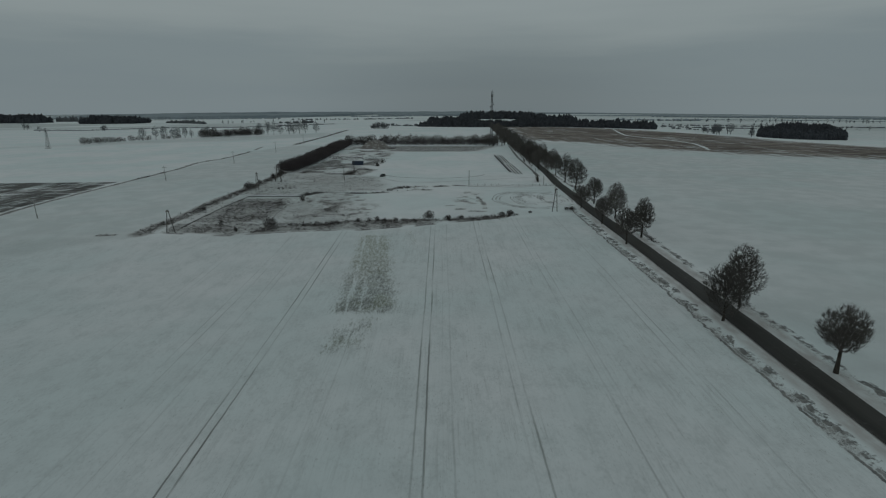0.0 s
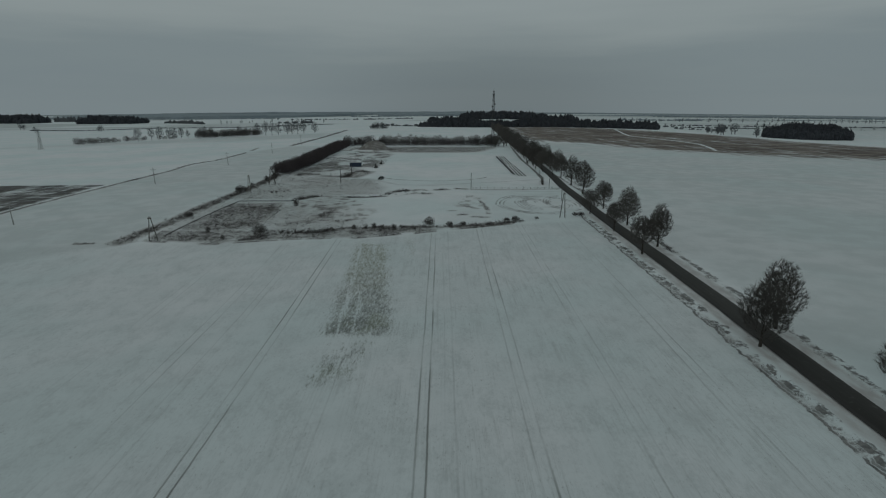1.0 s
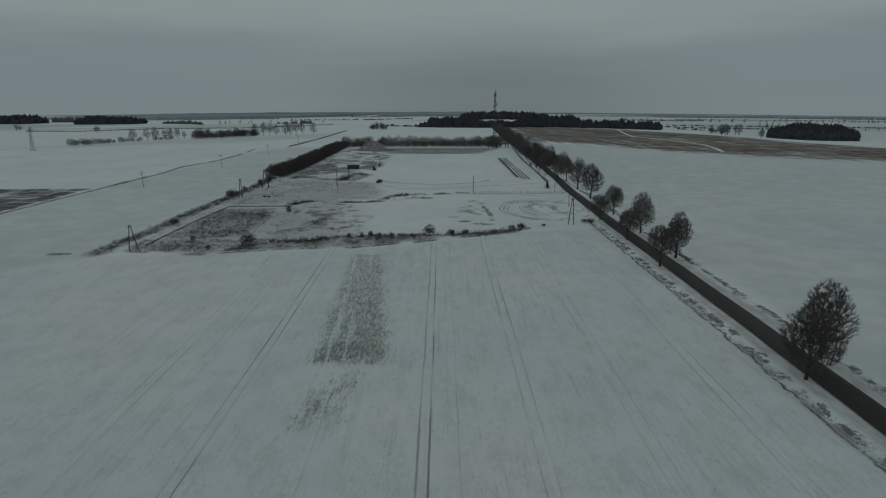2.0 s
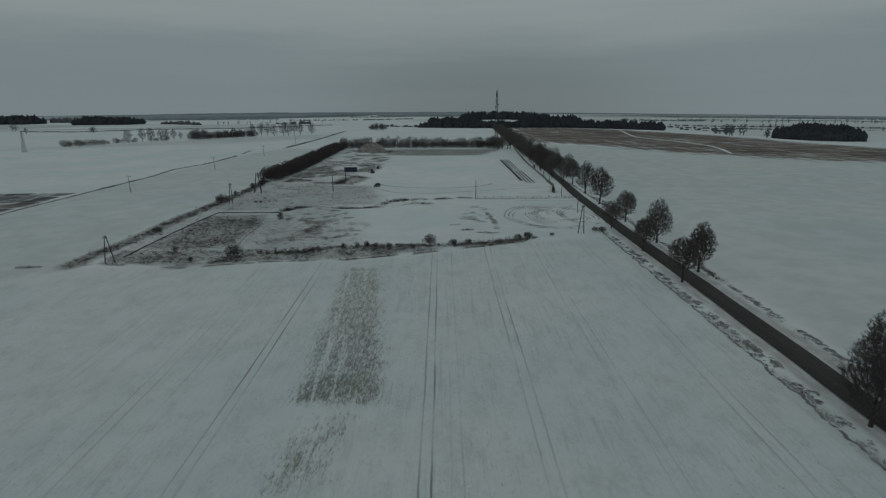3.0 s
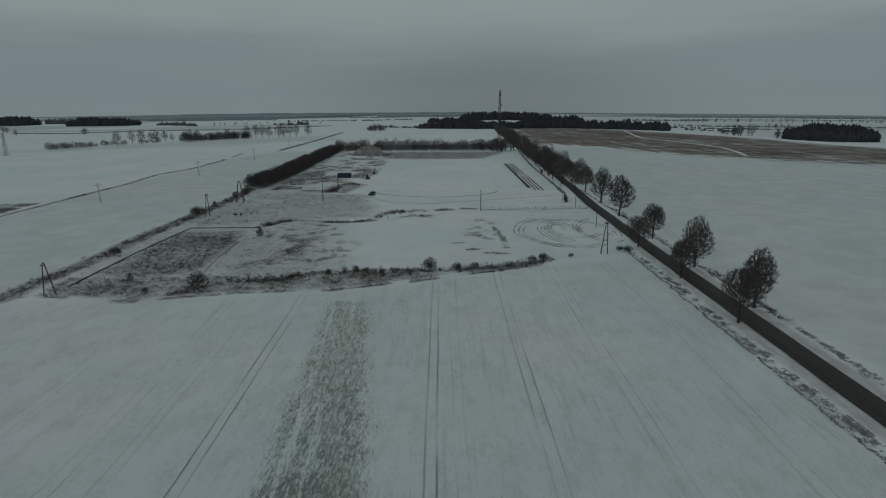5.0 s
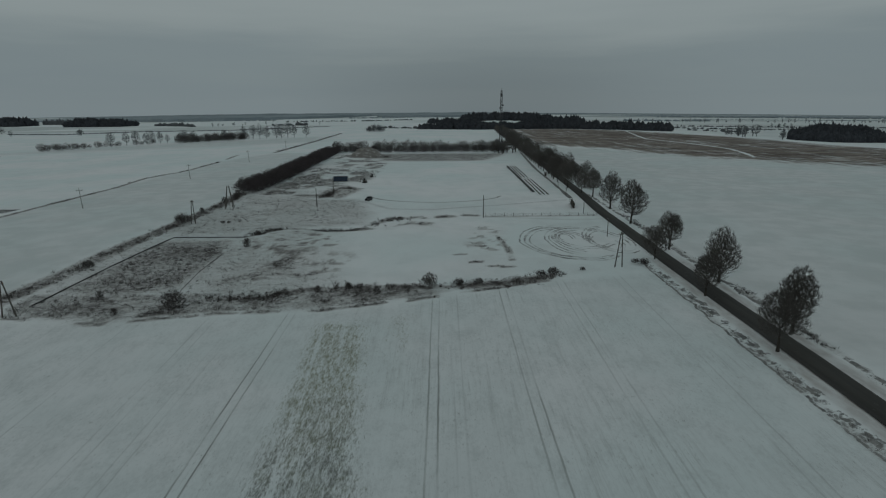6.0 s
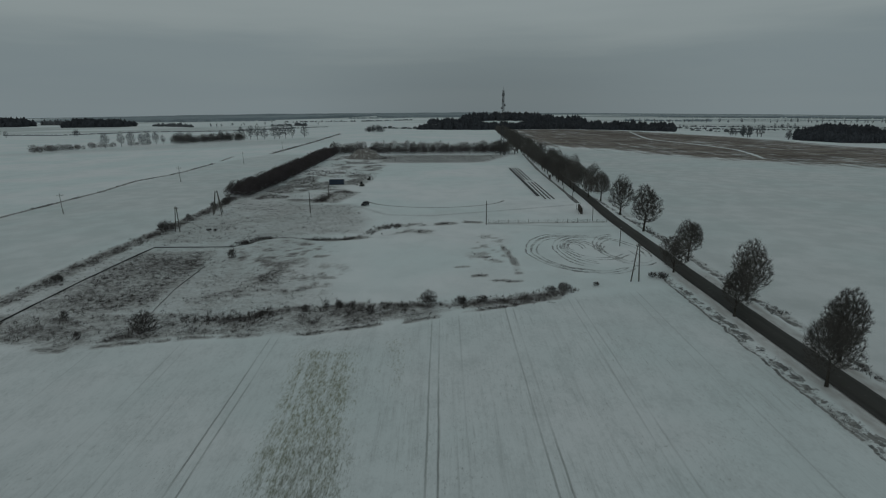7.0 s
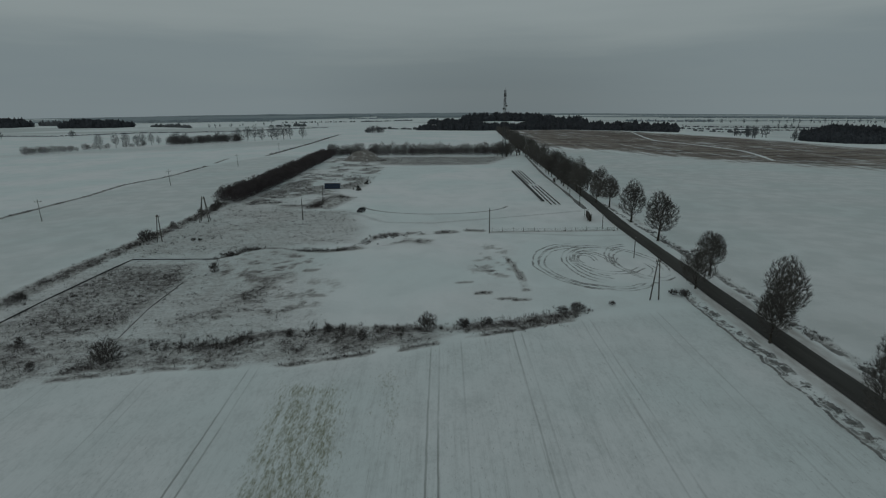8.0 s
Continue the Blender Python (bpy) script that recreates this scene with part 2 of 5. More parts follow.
    for cx, cy, ax, ay, dx, dy, cut in ((35, 220, 14.2, 18, -1, -0.3, -0.15), (34.4, 219, 12.2, 16.4, -1, -0.2, 0.3), (36, 219.5, 14, 16, 0.6, 0.8, 0.3), (37.5, 220, 9.6, 15.5, -0.9, 0.3, 0.1), (37.2, 221, 7.2, 12, -0.9, 0.2, 0.0),
                                        (38.5, 222, 8.0, 9.5, -0.5, -0.9, 0.2), (35, 222, 4.2, 8, -0.3, 0.9, -0.4), (33.6, 223, 2.4, 5, -0.3, 0.9, -0.5), (48, 222, 8.6, 15, -1, 0.2, 0.3), (46, 220, 6.2, 12, -0.9, -0.4, -0.2),
                                        (43.5, 218, 3.6, 9, -0.4, -0.9, -0.5), (36.5, 207, 6, 6.2, 0.2, -1, 0.5)):
        u = q.math("MULTIPLY", q.math("SUBTRACT", q.math("ADD", x, tw1), cx), 1 / ax)
        v = q.math("MULTIPLY", q.math("SUBTRACT", q.math("ADD", y, tw2), cy), 1 / ay)
        r = q.math("SQRT", q.math("ADD", q.math("MULTIPLY", u, u), q.math("MULTIPLY", v, v)))
        off = q.math("MULTIPLY", q.math("ABSOLUTE", q.math("SUBTRACT", r, 1.0)), 0.5 * (ax + ay))
        off = q.math("ABSOLUTE", q.math("SUBTRACT", off, 0.75))
        long = math.hypot(dx, dy)
        turn = q.math("ADD", q.math("MULTIPLY", u, dx / long), q.math("MULTIPLY", v, dy / long))
        band = q.math("MULTIPLY", q.step(off, 0.12, 0.36, 1.0, 0.0), q.step(turn, cut - 0.08, cut + 0.12))
        rings = band if rings is None else q.math("MAXIMUM", rings, band)
    rings = q.math("MULTIPLY", rings, q.step(q.noise(0.16, 3), 0.34, 0.55, 0.15, 1.0))
    tyre = q.math("MAXIMUM", tyre, rings)
    # the dark curved edge of the levelled yard
    u, v = q.math("MULTIPLY_ADD", x, 1 / 27, 4 / 27), q.math("MULTIPLY_ADD", y, 1 / 18.6, -300 / 18.6)
    r = q.math("SQRT", q.math("ADD", q.math("MULTIPLY", u, u), q.math("MULTIPLY", v, v)))
    off = q.math("MULTIPLY", q.math("ABSOLUTE", q.math("SUBTRACT", r, 1.0)), 21.0)
    tyre = q.math("MAXIMUM", tyre, q.math("MULTIPLY", q.step(off, 0.25, 0.7, 1.0, 0.0), q.step(v, -0.3, -0.1, 1.0, 0.0)))
    rut = q.math("MULTIPLY", tyre, q.step(q.noise(0.9, 4), 0.34, 0.56, 0.35, 1.0))
    col = q.mix(q.math("MULTIPLY", rut, 0.85), col, (0.12, 0.115, 0.108))
    rel = q.math("ADD", q.math("MULTIPLY", fine, 0.5), q.math("MULTIPLY", rows, 0.6))
    q.bump(q.math("SUBTRACT", rel, q.math("MULTIPLY", lines, 0.9)), 0.35, 0.15)
    return q.colour(col)


def asphalt_material():
    q = Mat("wet_asphalt", 0.7)
    n = q.noise(0.25, 4, (2.5, 0.12, 1))
    c = q.mix(q.step(n, 0.35, 0.65), (0.036, 0.034, 0.031), (0.058, 0.054, 0.049))
    c = q.mix(q.math("MULTIPLY", q.step(q.noise(0.9, 4), 0.6, 0.75), 0.25), c, (0.16, 0.16, 0.155))
    q.bump(q.noise(30, 2), 0.2, 0.01)
    return q.colour(c)


M_GROUND = ground_material()
M_ROAD = asphalt_material()
M_LANE = grainy("slushy_gravel", (0.10, 0.098, 0.092), (0.30, 0.30, 0.295), 0.5)
M_BARK = grainy("dark_bark", (0.030, 0.026, 0.022), (0.075, 0.066, 0.056), 3.0, 0.9, (1, 1, 0.3), 0.6)
M_TWIG = grainy("bare_twigs", (0.066, 0.062, 0.058), (0.135, 0.126, 0.116), 2.0, 0.9, vary=0.25)
M_SHRUB = grainy("shrub_twigs", (0.050, 0.045, 0.043), (0.098, 0.088, 0.084), 2.0, 0.9, vary=0.2)
M_HEDGE = grainy("hedge_twigs", (0.058, 0.049, 0.051), (0.118, 0.102, 0.104), 2.0, 0.9, vary=0.2)
M_HEDGE_BACK = grainy("grey_hedge_twigs", (0.060, 0.056, 0.054), (0.12, 0.112, 0.106), 2.0, 0.9, vary=0.3)
M_POLE_GREY = grainy("bleached_pole_wood", (0.24, 0.237, 0.23), (0.40, 0.395, 0.385), 4.0, 0.85, (1, 1, 0.1))
M_WEED = grainy("dry_weed_stalks", (0.05, 0.045, 0.043), (0.16, 0.145, 0.136), 0.6, 0.9)
# dark needles, lifted towards blue: haze over the far woods is painted in
M_CONIFER_HAZED = grainy("hazed_conifer_needles", (0.030, 0.033, 0.039), (0.072, 0.078, 0.088), 0.22, 0.9)
# bare wood far off, paled and blued: the haze is in the colour
M_WOOD_HAZED = grainy("haze_lifted_bare_wood", (0.085, 0.093, 0.10), (0.16, 0.17, 0.178), 0.1, 0.9)
M_POLE = grainy("weathered_pole_wood", (0.06, 0.055, 0.05), (0.15, 0.14, 0.125), 4.0, 0.85, (1, 1, 0.1))
M_CONCRETE = grainy("grey_concrete", (0.22, 0.22, 0.21), (0.36, 0.36, 0.34), 3.0)
M_STEEL = grainy("dull_grey_steel", (0.05, 0.053, 0.056), (0.095, 0.098, 0.10), 2.0, 0.7)
M_PORCELAIN = grainy("insulator_porcelain", (0.18, 0.10, 0.07), (0.30, 0.20, 0.16), 8.0, 0.3)
M_BLACK = grainy("black_plastic", (0.016, 0.016, 0.017), (0.04, 0.04, 0.042), 2.0, 0.5)
M_BLUE = grainy("faded_blue_paint", (0.022, 0.036, 0.062), (0.04, 0.058, 0.09), 1.5, 0.55)
M_WHITE = grainy("off_white_paint", (0.55, 0.56, 0.55), (0.72, 0.73, 0.72), 1.5, 0.6)
M_SNOW = grainy("settled_snow", (0.76, 0.79, 0.80), (0.84, 0.86, 0.86), 2.0, 0.7)
M_EARTH = grainy("dug_earth", (0.09, 0.075, 0.06), (0.24, 0.22, 0.19), 0.5, 0.95, bump=0.8)
M_CARPAINT = grainy("dark_car_paint", (0.012, 0.013, 0.015), (0.022, 0.023, 0.026), 1.0, 0.3, bump=0.02)
M_RUBBER = grainy("tyre_rubber", (0.012, 0.012, 0.012), (0.03, 0.03, 0.03), 6.0, 0.9)
M_GLASS = grainy("dark_window_glass", (0.01, 0.012, 0.014), (0.02, 0.022, 0.025), 1.0, 0.1, bump=0.0)
M_RED = grainy("tail_light_red", (0.20, 0.01, 0.01), (0.30, 0.02, 0.02), 5.0, 0.3)
M_TIMBER = grainy("dark_timber", (0.035, 0.03, 0.026), (0.10, 0.085, 0.07), 3.0, 0.85, (1, 1, 0.3))
M_YELLOW = grainy("worn_machine_paint", (0.05, 0.045, 0.04), (0.10, 0.09, 0.08), 3.0, 0.6)
# woods near the horizon: blue-grey distance haze is painted into this base colour
M_HAZE_WOODS = grainy("haze_tinted_far_woods", (0.24, 0.285, 0.31), (0.31, 0.355, 0.38), 0.004, 0.95, (1, 1, 4), 0.0)


# ---------- terrain ----------
HEIGHTS = [(-400, -3), (0, 0), (100, 1.9), (150, 3.2), (200, 5.4), (300, 6.6), (450, 7.3), (700, 7.5), (1000, 7.5), (6000, 7.5)]
HX, HY = [a for a, b in HEIGHTS], [b for a, b in HEIGHTS]


def ease(a, b, t):
    u = np.clip((np.asarray(t, float) - a) / (b - a), 0, 1)
    return u * u * (3 - 2 * u)


def ground_z(x, y):
    """Height of the land: a gentle rise ahead, falling away to the sides."""
    x, y = np.asarray(x, float), np.asarray(y, float)
    z = sum(np.interp(y + d, HX, HY) for d in (-40, -20, 0, 20, 40)) / 5
    z = z + 0.026 * np.clip(x, -110, 110) * (1 - ease(110, 210, y))
    z = z - 0.0096 * x * x / np.maximum(y, 260) * ease(60, 400, y)
    z = z + 11 * np.exp(-((x - 130) / 150) ** 2 - ((y - 1330) / 90) ** 2)
    return z - 5 * ease(330, 560, x) * ease(450, 750, y) - 2.5 * ease(100, 260, -x)


def gz(x, y):
    return float(ground_z(x, y))


RND = np.random.RandomState(7)
LATTICE = RND.rand(256, 256)


def value_noise(x, y, scale):
    """Smooth noise in 0..1 on arrays."""
    x, y = np.asarray(x, float) / scale + 1000, np.asarray(y, float) / scale + 1000
    i, j = np.floor(x).astype(int), np.floor(y).astype(int)
    u, v = x - i, y - j
    u, v = u * u * (3 - 2 * u), v * v * (3 - 2 * v)
    g = lambda a, b: LATTICE[a % 256, b % 256]
    return (g(i, j) * (1 - u) + g(i + 1, j) * u) * (1 - v) + (g(i, j + 1) * (1 - u) + g(i + 1, j + 1) * u) * v


def fbm(x, y, scale):
    return 0.5 * value_noise(x, y, scale) + 0.3 * value_noise(x, y, scale / 2.1) + 0.2 * value_noise(x, y, scale / 4.3)


def inside(x, y, corners, soft):
    """About 1 inside the outline, 0 outside, blurred over soft metres."""
    x, y = np.asarray(x, float), np.asarray(y, float)
    odd = np.zeros(x.shape, bool)
    dist = np.full(x.shape, 1e9)
    for (ax, ay), (bx, by) in zip(corners, corners[1:] + corners[:1]):
        cross = (ay > y) != (by > y)
        with np.errstate(divide="ignore", invalid="ignore"):
            odd ^= cross & (x < (bx - ax) * (y - ay) / (by - ay if by != ay else 1e-9) + ax)
        dist = np.minimum(dist, to_segment(x, y, ax, ay, bx, by))
    return np.clip(0.5 + np.where(odd, dist, -dist) / soft, 0, 1)


def to_segment(x, y, ax, ay, bx, by):
    lx, ly = bx - ax, by - ay
    u = np.clip(((x - ax) * lx + (y - ay) * ly) / (lx * lx + ly * ly + 1e-9), 0, 1)
    return np.hypot(x - ax - u * lx, y - ay - u * ly)


def near_line(x, y, line, width):
    """1 on the line, falling to 0 at width metres from it."""
    d = np.full(np.shape(x), 1e9)
    for (ax, ay), (bx, by) in zip(line, line[1:]):
        d = np.minimum(d, to_segment(x, y, ax, ay, bx, by))
    return np.clip(1.3 * (1 - d / width), 0, 1)


EDGE = [(-104, 166), (-92, 167), (-86, 168.5), (-64, 164), (-51, 167), (-41, 168.5), (-24, 169.5), (-12, 173), (-6.6, 174.3), (8, 180), (22.4, 185.5), (34, 191), (45, 195)]
WEST = [(-92, 167), (-87, 195), (-87, 212), (-85, 243), (-84, 278), (-86, 306)]
ROAD = [(53.35, -400), (53.35, 150), (53.35, 205), (54.0, 260), (56.8, 305), (59.4, 368), (63, 455), (67, 553), (79, 784), (87, 960), (96, 1150)]
RX, RY = [a for a, b in ROAD], [b for a, b in ROAD]


def road_x(y):
    return float(np.interp(y, RY, RX))


BROWN = [(88, 610), (135, 570), (180, 490), (214, 450), (262, 424), (320, 405), (520, 330), (640, 420), (430, 560), (395, 640), (376, 760), (340, 890), (300, 1000), (210, 1080), (108, 1060)]
BROWN_WEST = [(-158.5, 278), (-157, 196), (-160, 120), (-320, 100), (-330, 290), (-225, 287)]
LANE_SNOW = [(289, 968), (250, 800), (236, 728), (245, 680), (252, 620), (252, 570), (241, 525), (224, 473)]


def north_of_edge(x, y):
    return y - np.interp(x, [a for a, b in EDGE], [b for a, b in EDGE])


def weed_cover(x, y):
    """How thickly weeds stand, 0 to 1."""
    x, y = np.asarray(x, float), np.asarray(y, float)
    n1, n2 = fbm(x, y, 14.0), fbm(x + 300, y, 5.0)
    d = north_of_edge(x, y)
    yard = inside(x, y, EDGE[2:] + [(48, 262), (45, 500), (-84, 500), (-85, 300), (-87, 200)], 3)
    n3 = fbm(x, y + 500, 2.4)
    blot = ease(0.40, 0.60, n2)
    # thin grass over the western yard, sparse tufts elsewhere
    w = yard * (0.22 + 0.26 * n1) * ease(-6, -34, x + 0.25 * (y - 180)) * ease(345, 310, y)
    w = np.maximum(w, 0.13 * yard * ease(0.5, 0.6, n1))
    # the ragged strip behind the near field, darkest along its back
    strip_back = np.interp(x, [-90, -62, -45, -38, -34, -22, -10, 0, 12, 21, 26], [178, 178, 177, 176, 179, 181.4, 181.2, 181.8, 183.4, 187.2, 190])
    behind = np.clip((y - (strip_back - 9.5)) / 9.5, 0, 1) * (y < strip_back + 2)
    w = np.maximum(w, yard * ease(6, -10, x) * ease(0, 2, d) * ease(strip_back + 3.5, strip_back - 1, y) * (0.42 + 0.6 * blot * n3 + 0.14 * behind))
    w = np.maximum(w, ease(27, 22, x) * ease(-64, -46, x) * np.clip(1.25 - np.abs(y - strip_back) / 2.4, 0, 1) * (0.22 + 0.75 * blot))
    w = np.maximum(w, 0.85 * near_line(x, y, EDGE[:11], 1.0) * (0.1 + 1.0 * ease(0.4, 0.62, n2)))
    # rough grass between the two black pipes
    w = np.maximum(w, inside(x, y, [(-83, 180), (-79, 221), (-59, 222), (-56.5, 206), (-57, 182), (-68, 178)], 6) * (0.60 + 0.6 * (n1 - 0.35)))
    # weeds running up the side of the snow bank, and clods on its shoulder
    w = np.maximum(w, near_line(x, y, [(-50, 185), (-44, 190), (-41.5, 198), (-38.5, 206), (-36, 210)], 4.6) * (0.22 + 0.9 * n3))
    w = np.maximum(w, inside(x, y, [(-48, 184), (-38, 208), (-22, 205), (-26, 188)], 6) * 0.7 * ease(0.46, 0.62, n3))
    w = np.maximum(w, 0.95 * near_line(x, y, [(-55, 221), (-52, 215), (-47, 210.5), (-39.6, 206.5)], 3.0) * ease(0.48, 0.6, n3))
    w = np.maximum(w, 0.85 * inside(x, y, [(-53, 226), (-46, 231), (-30, 224), (-28, 212), (-46, 209)], 4) * ease(0.52, 0.64, n3))
    w = np.maximum(w, near_line(x, y, WEST, 4.4) * (0.5 + 0.7 * n2))
    # the dark lip of the snow bank
    w = np.maximum(w, 1.0 * near_line(x, y, [(-56, 226), (-51.4, 233.8), (-47, 235), (-43.5, 234.7), (-38.3, 231.8)], 1.5) * (0.25 + 1.1 * n3))
    w = np.maximum(w, near_line(x, y, [(-40, 232.5), (-33.4, 230.8), (-29, 231), (-24, 234.5)], 3.8) * (0.25 + 0.9 * n3 * (0.5 + blot)))
    w = np.maximum(w, near_line(x, y, [(-24, 234.5), (-22.3, 243.4), (-19, 248.8), (-15, 250.7), (-5.2, 252), (1.4, 253.3)], 3.2) * (0.15 + 0.75 * blot * (0.4 + n3)))
    w = np.maximum(w, inside(x, y, [(-20.5, 235), (-15.7, 239.3), (-11.5, 247), (-4.3, 243.6), (-4.8, 235), (-10, 236)], 3) * (0.32 + 0.45 * blot))
    w = np.maximum(w, 0.9 * near_line(x, y, [(6.5, 255), (10, 254.6)], 2.2))
    w = np.maximum(w, inside(x, y, [(-82, 226), (-58, 228), (-40, 237), (-24, 240), (-24, 258), (-34, 290), (-60, 292), (-80, 300)], 8) * (0.30 + 0.2 * n1))
    w = np.maximum(w, inside(x, y, [(-78, 300), (-50, 292), (-46, 330), (-38, 352), (-36, 440), (-40, 505), (-80, 505)], 8) * (0.20 + 0.62 * ease(0.48, 0.58, n1) * (0.35 + n3)))
    w = np.maximum(w, inside(x, y, [(-42, 452), (-14, 446), (27, 450), (46, 500), (44, 512), (-60, 512)], 10) * (0.38 + 0.42 * n1))
    w = np.maximum(w, inside(x, y, [(-52, 292), (-42, 292), (-37, 318), (-46, 330), (-53, 310)], 5) * (0.35 + 0.7 * n2))
    # broken tufts and a straight weedy row beside the tyre rings
    w = np.maximum(w, inside(x, y, [(4, 214), (9, 240), (16, 236), (15, 206)], 5) * 0.5 * ease(0.5, 0.68, n3))
    w = np.maximum(w, 0.9 * near_line(x, y, [(14.2, 226), (15.8, 213), (15.8, 200.5)], 0.9) * (0.4 + 0.7 * blot))
    for tx, ty in ((6.7, 199.2), (11, 196), (13.8, 195.2), (3, 206), (9, 214)):
        w = np.maximum(w, 0.9 * near_line(x, y, [(tx - 1.2, ty), (tx + 1.2, ty + 0.3)], 1.0))
    rx = np.interp(y, RY, RX)
    verge = np.maximum(np.clip(1.3 - np.abs(x - rx + 6.4 + 0.8 * (n1 - 0.5)) / 1.25, 0, 1) * (y < 196), np.clip(1.3 - np.abs(x - rx - np.interp(y, [120, 170], [4.7, 6.6])) / 1.2, 0, 1)) * (y < 330)
    w = np.maximum(w, 0.17 * np.clip(1.3 - np.abs(x - rx) / 6.0, 0, 1) * (y < 520) * n1 * 1.6)
    w = np.maximum(w, 0.55 * near_line(x, y, [(13, 253), (50, 254.6)], 1.2))
    w = np.maximum(w, 0.5 * verge * np.clip(0.2 + 1.6 * (n2 - 0.3), 0, 1))
    ditch = np.maximum(near_line(x, y, [(-155, 150), (-155, 284), (-155, 333), (-160, 370), (-154, 396), (-153, 411), (-155, 462)], 1.7), near_line(x, y, [(-158, 483), (-164, 522)], 1.7))
    ditch = np.maximum(ditch, near_line(x, y, [(-139.5, 539), (-141, 686), (-151, 924)], 2.6))
    clean = inside(x, y, [(-35, 298), (-34, 372), (-30, 440), (27, 450), (44, 445), (46, 300), (22, 293), (0, 282), (-20, 285)], 4)
    clean = np.maximum(clean, inside(x, y, [(-24, 192), (-22, 226), (-8, 232), (4, 232), (3, 215), (0, 190), (-20, 188)], 7) * 0.58)
    return np.maximum(w * (1 - clean), ditch * (0.75 + 0.5 * n2))


def add_mesh(name, verts, faces, mat=None, smooth_it=False):
    me = bpy.data.meshes.new(name)
    me.from_pydata(verts, [], faces)
    if mat:
        me.materials.append(mat)
    if smooth_it:
        me.shade_smooth()
    return me


def part(name, me, mat, parent, label=""):
    """Links one mesh, or bmesh, as a part of a thing."""
    if isinstance(me, bmesh.types.BMesh):
        data = bpy.data.meshes.new(name)
        me.to_mesh(data)
        me.free()
        me = data
    if mat and not me.materials:
        me.materials.append(mat)
    ob = new(name, me)
    ob.parent = parent
    if label:
        tagged(ob, label)
    return ob


def thing(name, label, category, at=None, group="", kind=""):
    ob = new(name)
    if at is not None:
        ob.matrix_basis = at
    return tagged(ob, label, category, group, kind)


def spread(inner, step, outer, growth):
    """Coordinates: even steps inside, widening steps outside."""
    a, b = inner
    line = list(np.arange(a, b + step / 2, step))
    s = step
    while line[-1] < outer[1]:
        s *= growth
        line.append(min(line[-1] + s, outer[1]))
    s = step
    while line[0] > outer[0]:
        s *= growth
        line.insert(0, max(line[0] - s, outer[0]))
    return np.array(line)


def build_ground():
    gx, gy = spread((-170, 66), 0.9, (-4950, 4950), 1.05), spread((36, 410), 0.9, (-900, 4980), 1.03)
    X, Y = np.meshgrid(gx, gy)
    weed = weed_cover(X, Y)
    Z = ground_z(X, Y) + 0.10 * (fbm(X, Y, 9) - 0.5) * ease(30, 60, Y) * ease(900, 300, Y) + 0.75 * weed * (fbm(X + 50, Y, 3.0) - 0.5)
    # shallow ditches beside the road
    rx = np.interp(Y, RY, RX)
    Z -= 0.35 * np.clip(1 - np.abs(X - rx + 6.6) / 1.8, 0, 1) * (Y < 196)
    # a low bank of pushed-up snow in the yard
    heap = inside(X, Y, [(-55, 224), (-50, 231), (-43.5, 233), (-36, 229.5), (-24, 231), (-10, 240), (0, 236), (-4, 214), (-24, 204), (-38, 205), (-47, 209)], 5)
    Z += heap * (0.75 + 0.5 * (fbm(X, Y, 6) - 0.5))
    nx, ny = len(gx), len(gy)
    verts = np.stack([X.ravel(), Y.ravel(), Z.ravel()], 1)
    idx = np.arange(nx * ny).reshape(ny, nx)
    faces = np.stack([idx[:-1, :-1].ravel(), idx[:-1, 1:].ravel(), idx[1:, 1:].ravel(), idx[1:, :-1].ravel()], 1)
    me = add_mesh("ground", verts.tolist(), faces.tolist(), M_GROUND, True)
    n1 = fbm(X, Y, 60.0)
    soil = np.maximum(inside(X, Y, BROWN, 45) * (0.84 + 0.5 * n1), inside(X, Y, BROWN_WEST, 3) * 0.9)
    crop = inside(X + 2.5 * (fbm(X, Y, 5) - 0.5), Y + 4 * (fbm(X + 90, Y, 5) - 0.5), [(-24.8, 165), (-14.8, 163), (-8.4, 102), (-21.6, 102)], 4) * (0.66 + 0.5 * fbm(X, Y, 9))
    crop = np.maximum(crop, inside(X, Y, [(-21, 101), (-11.5, 101), (-12.6, 86), (-20.6, 84)], 4) * (0.35 + 0.9 * (fbm(X + 40, Y, 7) - 0.2)))
    crop = np.maximum(crop, 0.5 * inside(X, Y, [(-12, 168), (-6, 168), (-6, 150), (-11, 150)], 4) * (fbm(X, Y, 7) > 0.4))
    field = inside(X, Y, [(-400, -300), (47, -300), (47, 190), (22, 184), (-10, 171), (-40, 166), (-105, 164), (-400, 160)], 3)
    thin = 0.5 * inside(X, Y, [(-460, 560), (-130, 700), (-150, 830), (-260, 780), (-400, 610)], 40)
    thin = np.maximum(thin, 0.35 * inside(X, Y, [(62, 200), (300, 300), (420, 520), (200, 470), (62, 560)], 120) * n1)
    thin = np.maximum(thin, (0.36 + 0.25 * n1) * inside(X, Y, [(-155, 120), (-92, 165), (-87, 300), (-92, 520), (-140, 530), (-155, 460)], 6))
    thin = np.maximum(thin, (0.40 + 0.25 * n1) * inside(X, Y, [(60, 20), (600, 20), (600, 330), (214, 450), (88, 610), (66, 560)], 6))
    thin = np.maximum(thin, 0.9 * ease(0.46, 0.56, fbm(X * 0.3 + 900, Y, 240.0)) * ease(1050, 1250, Y))
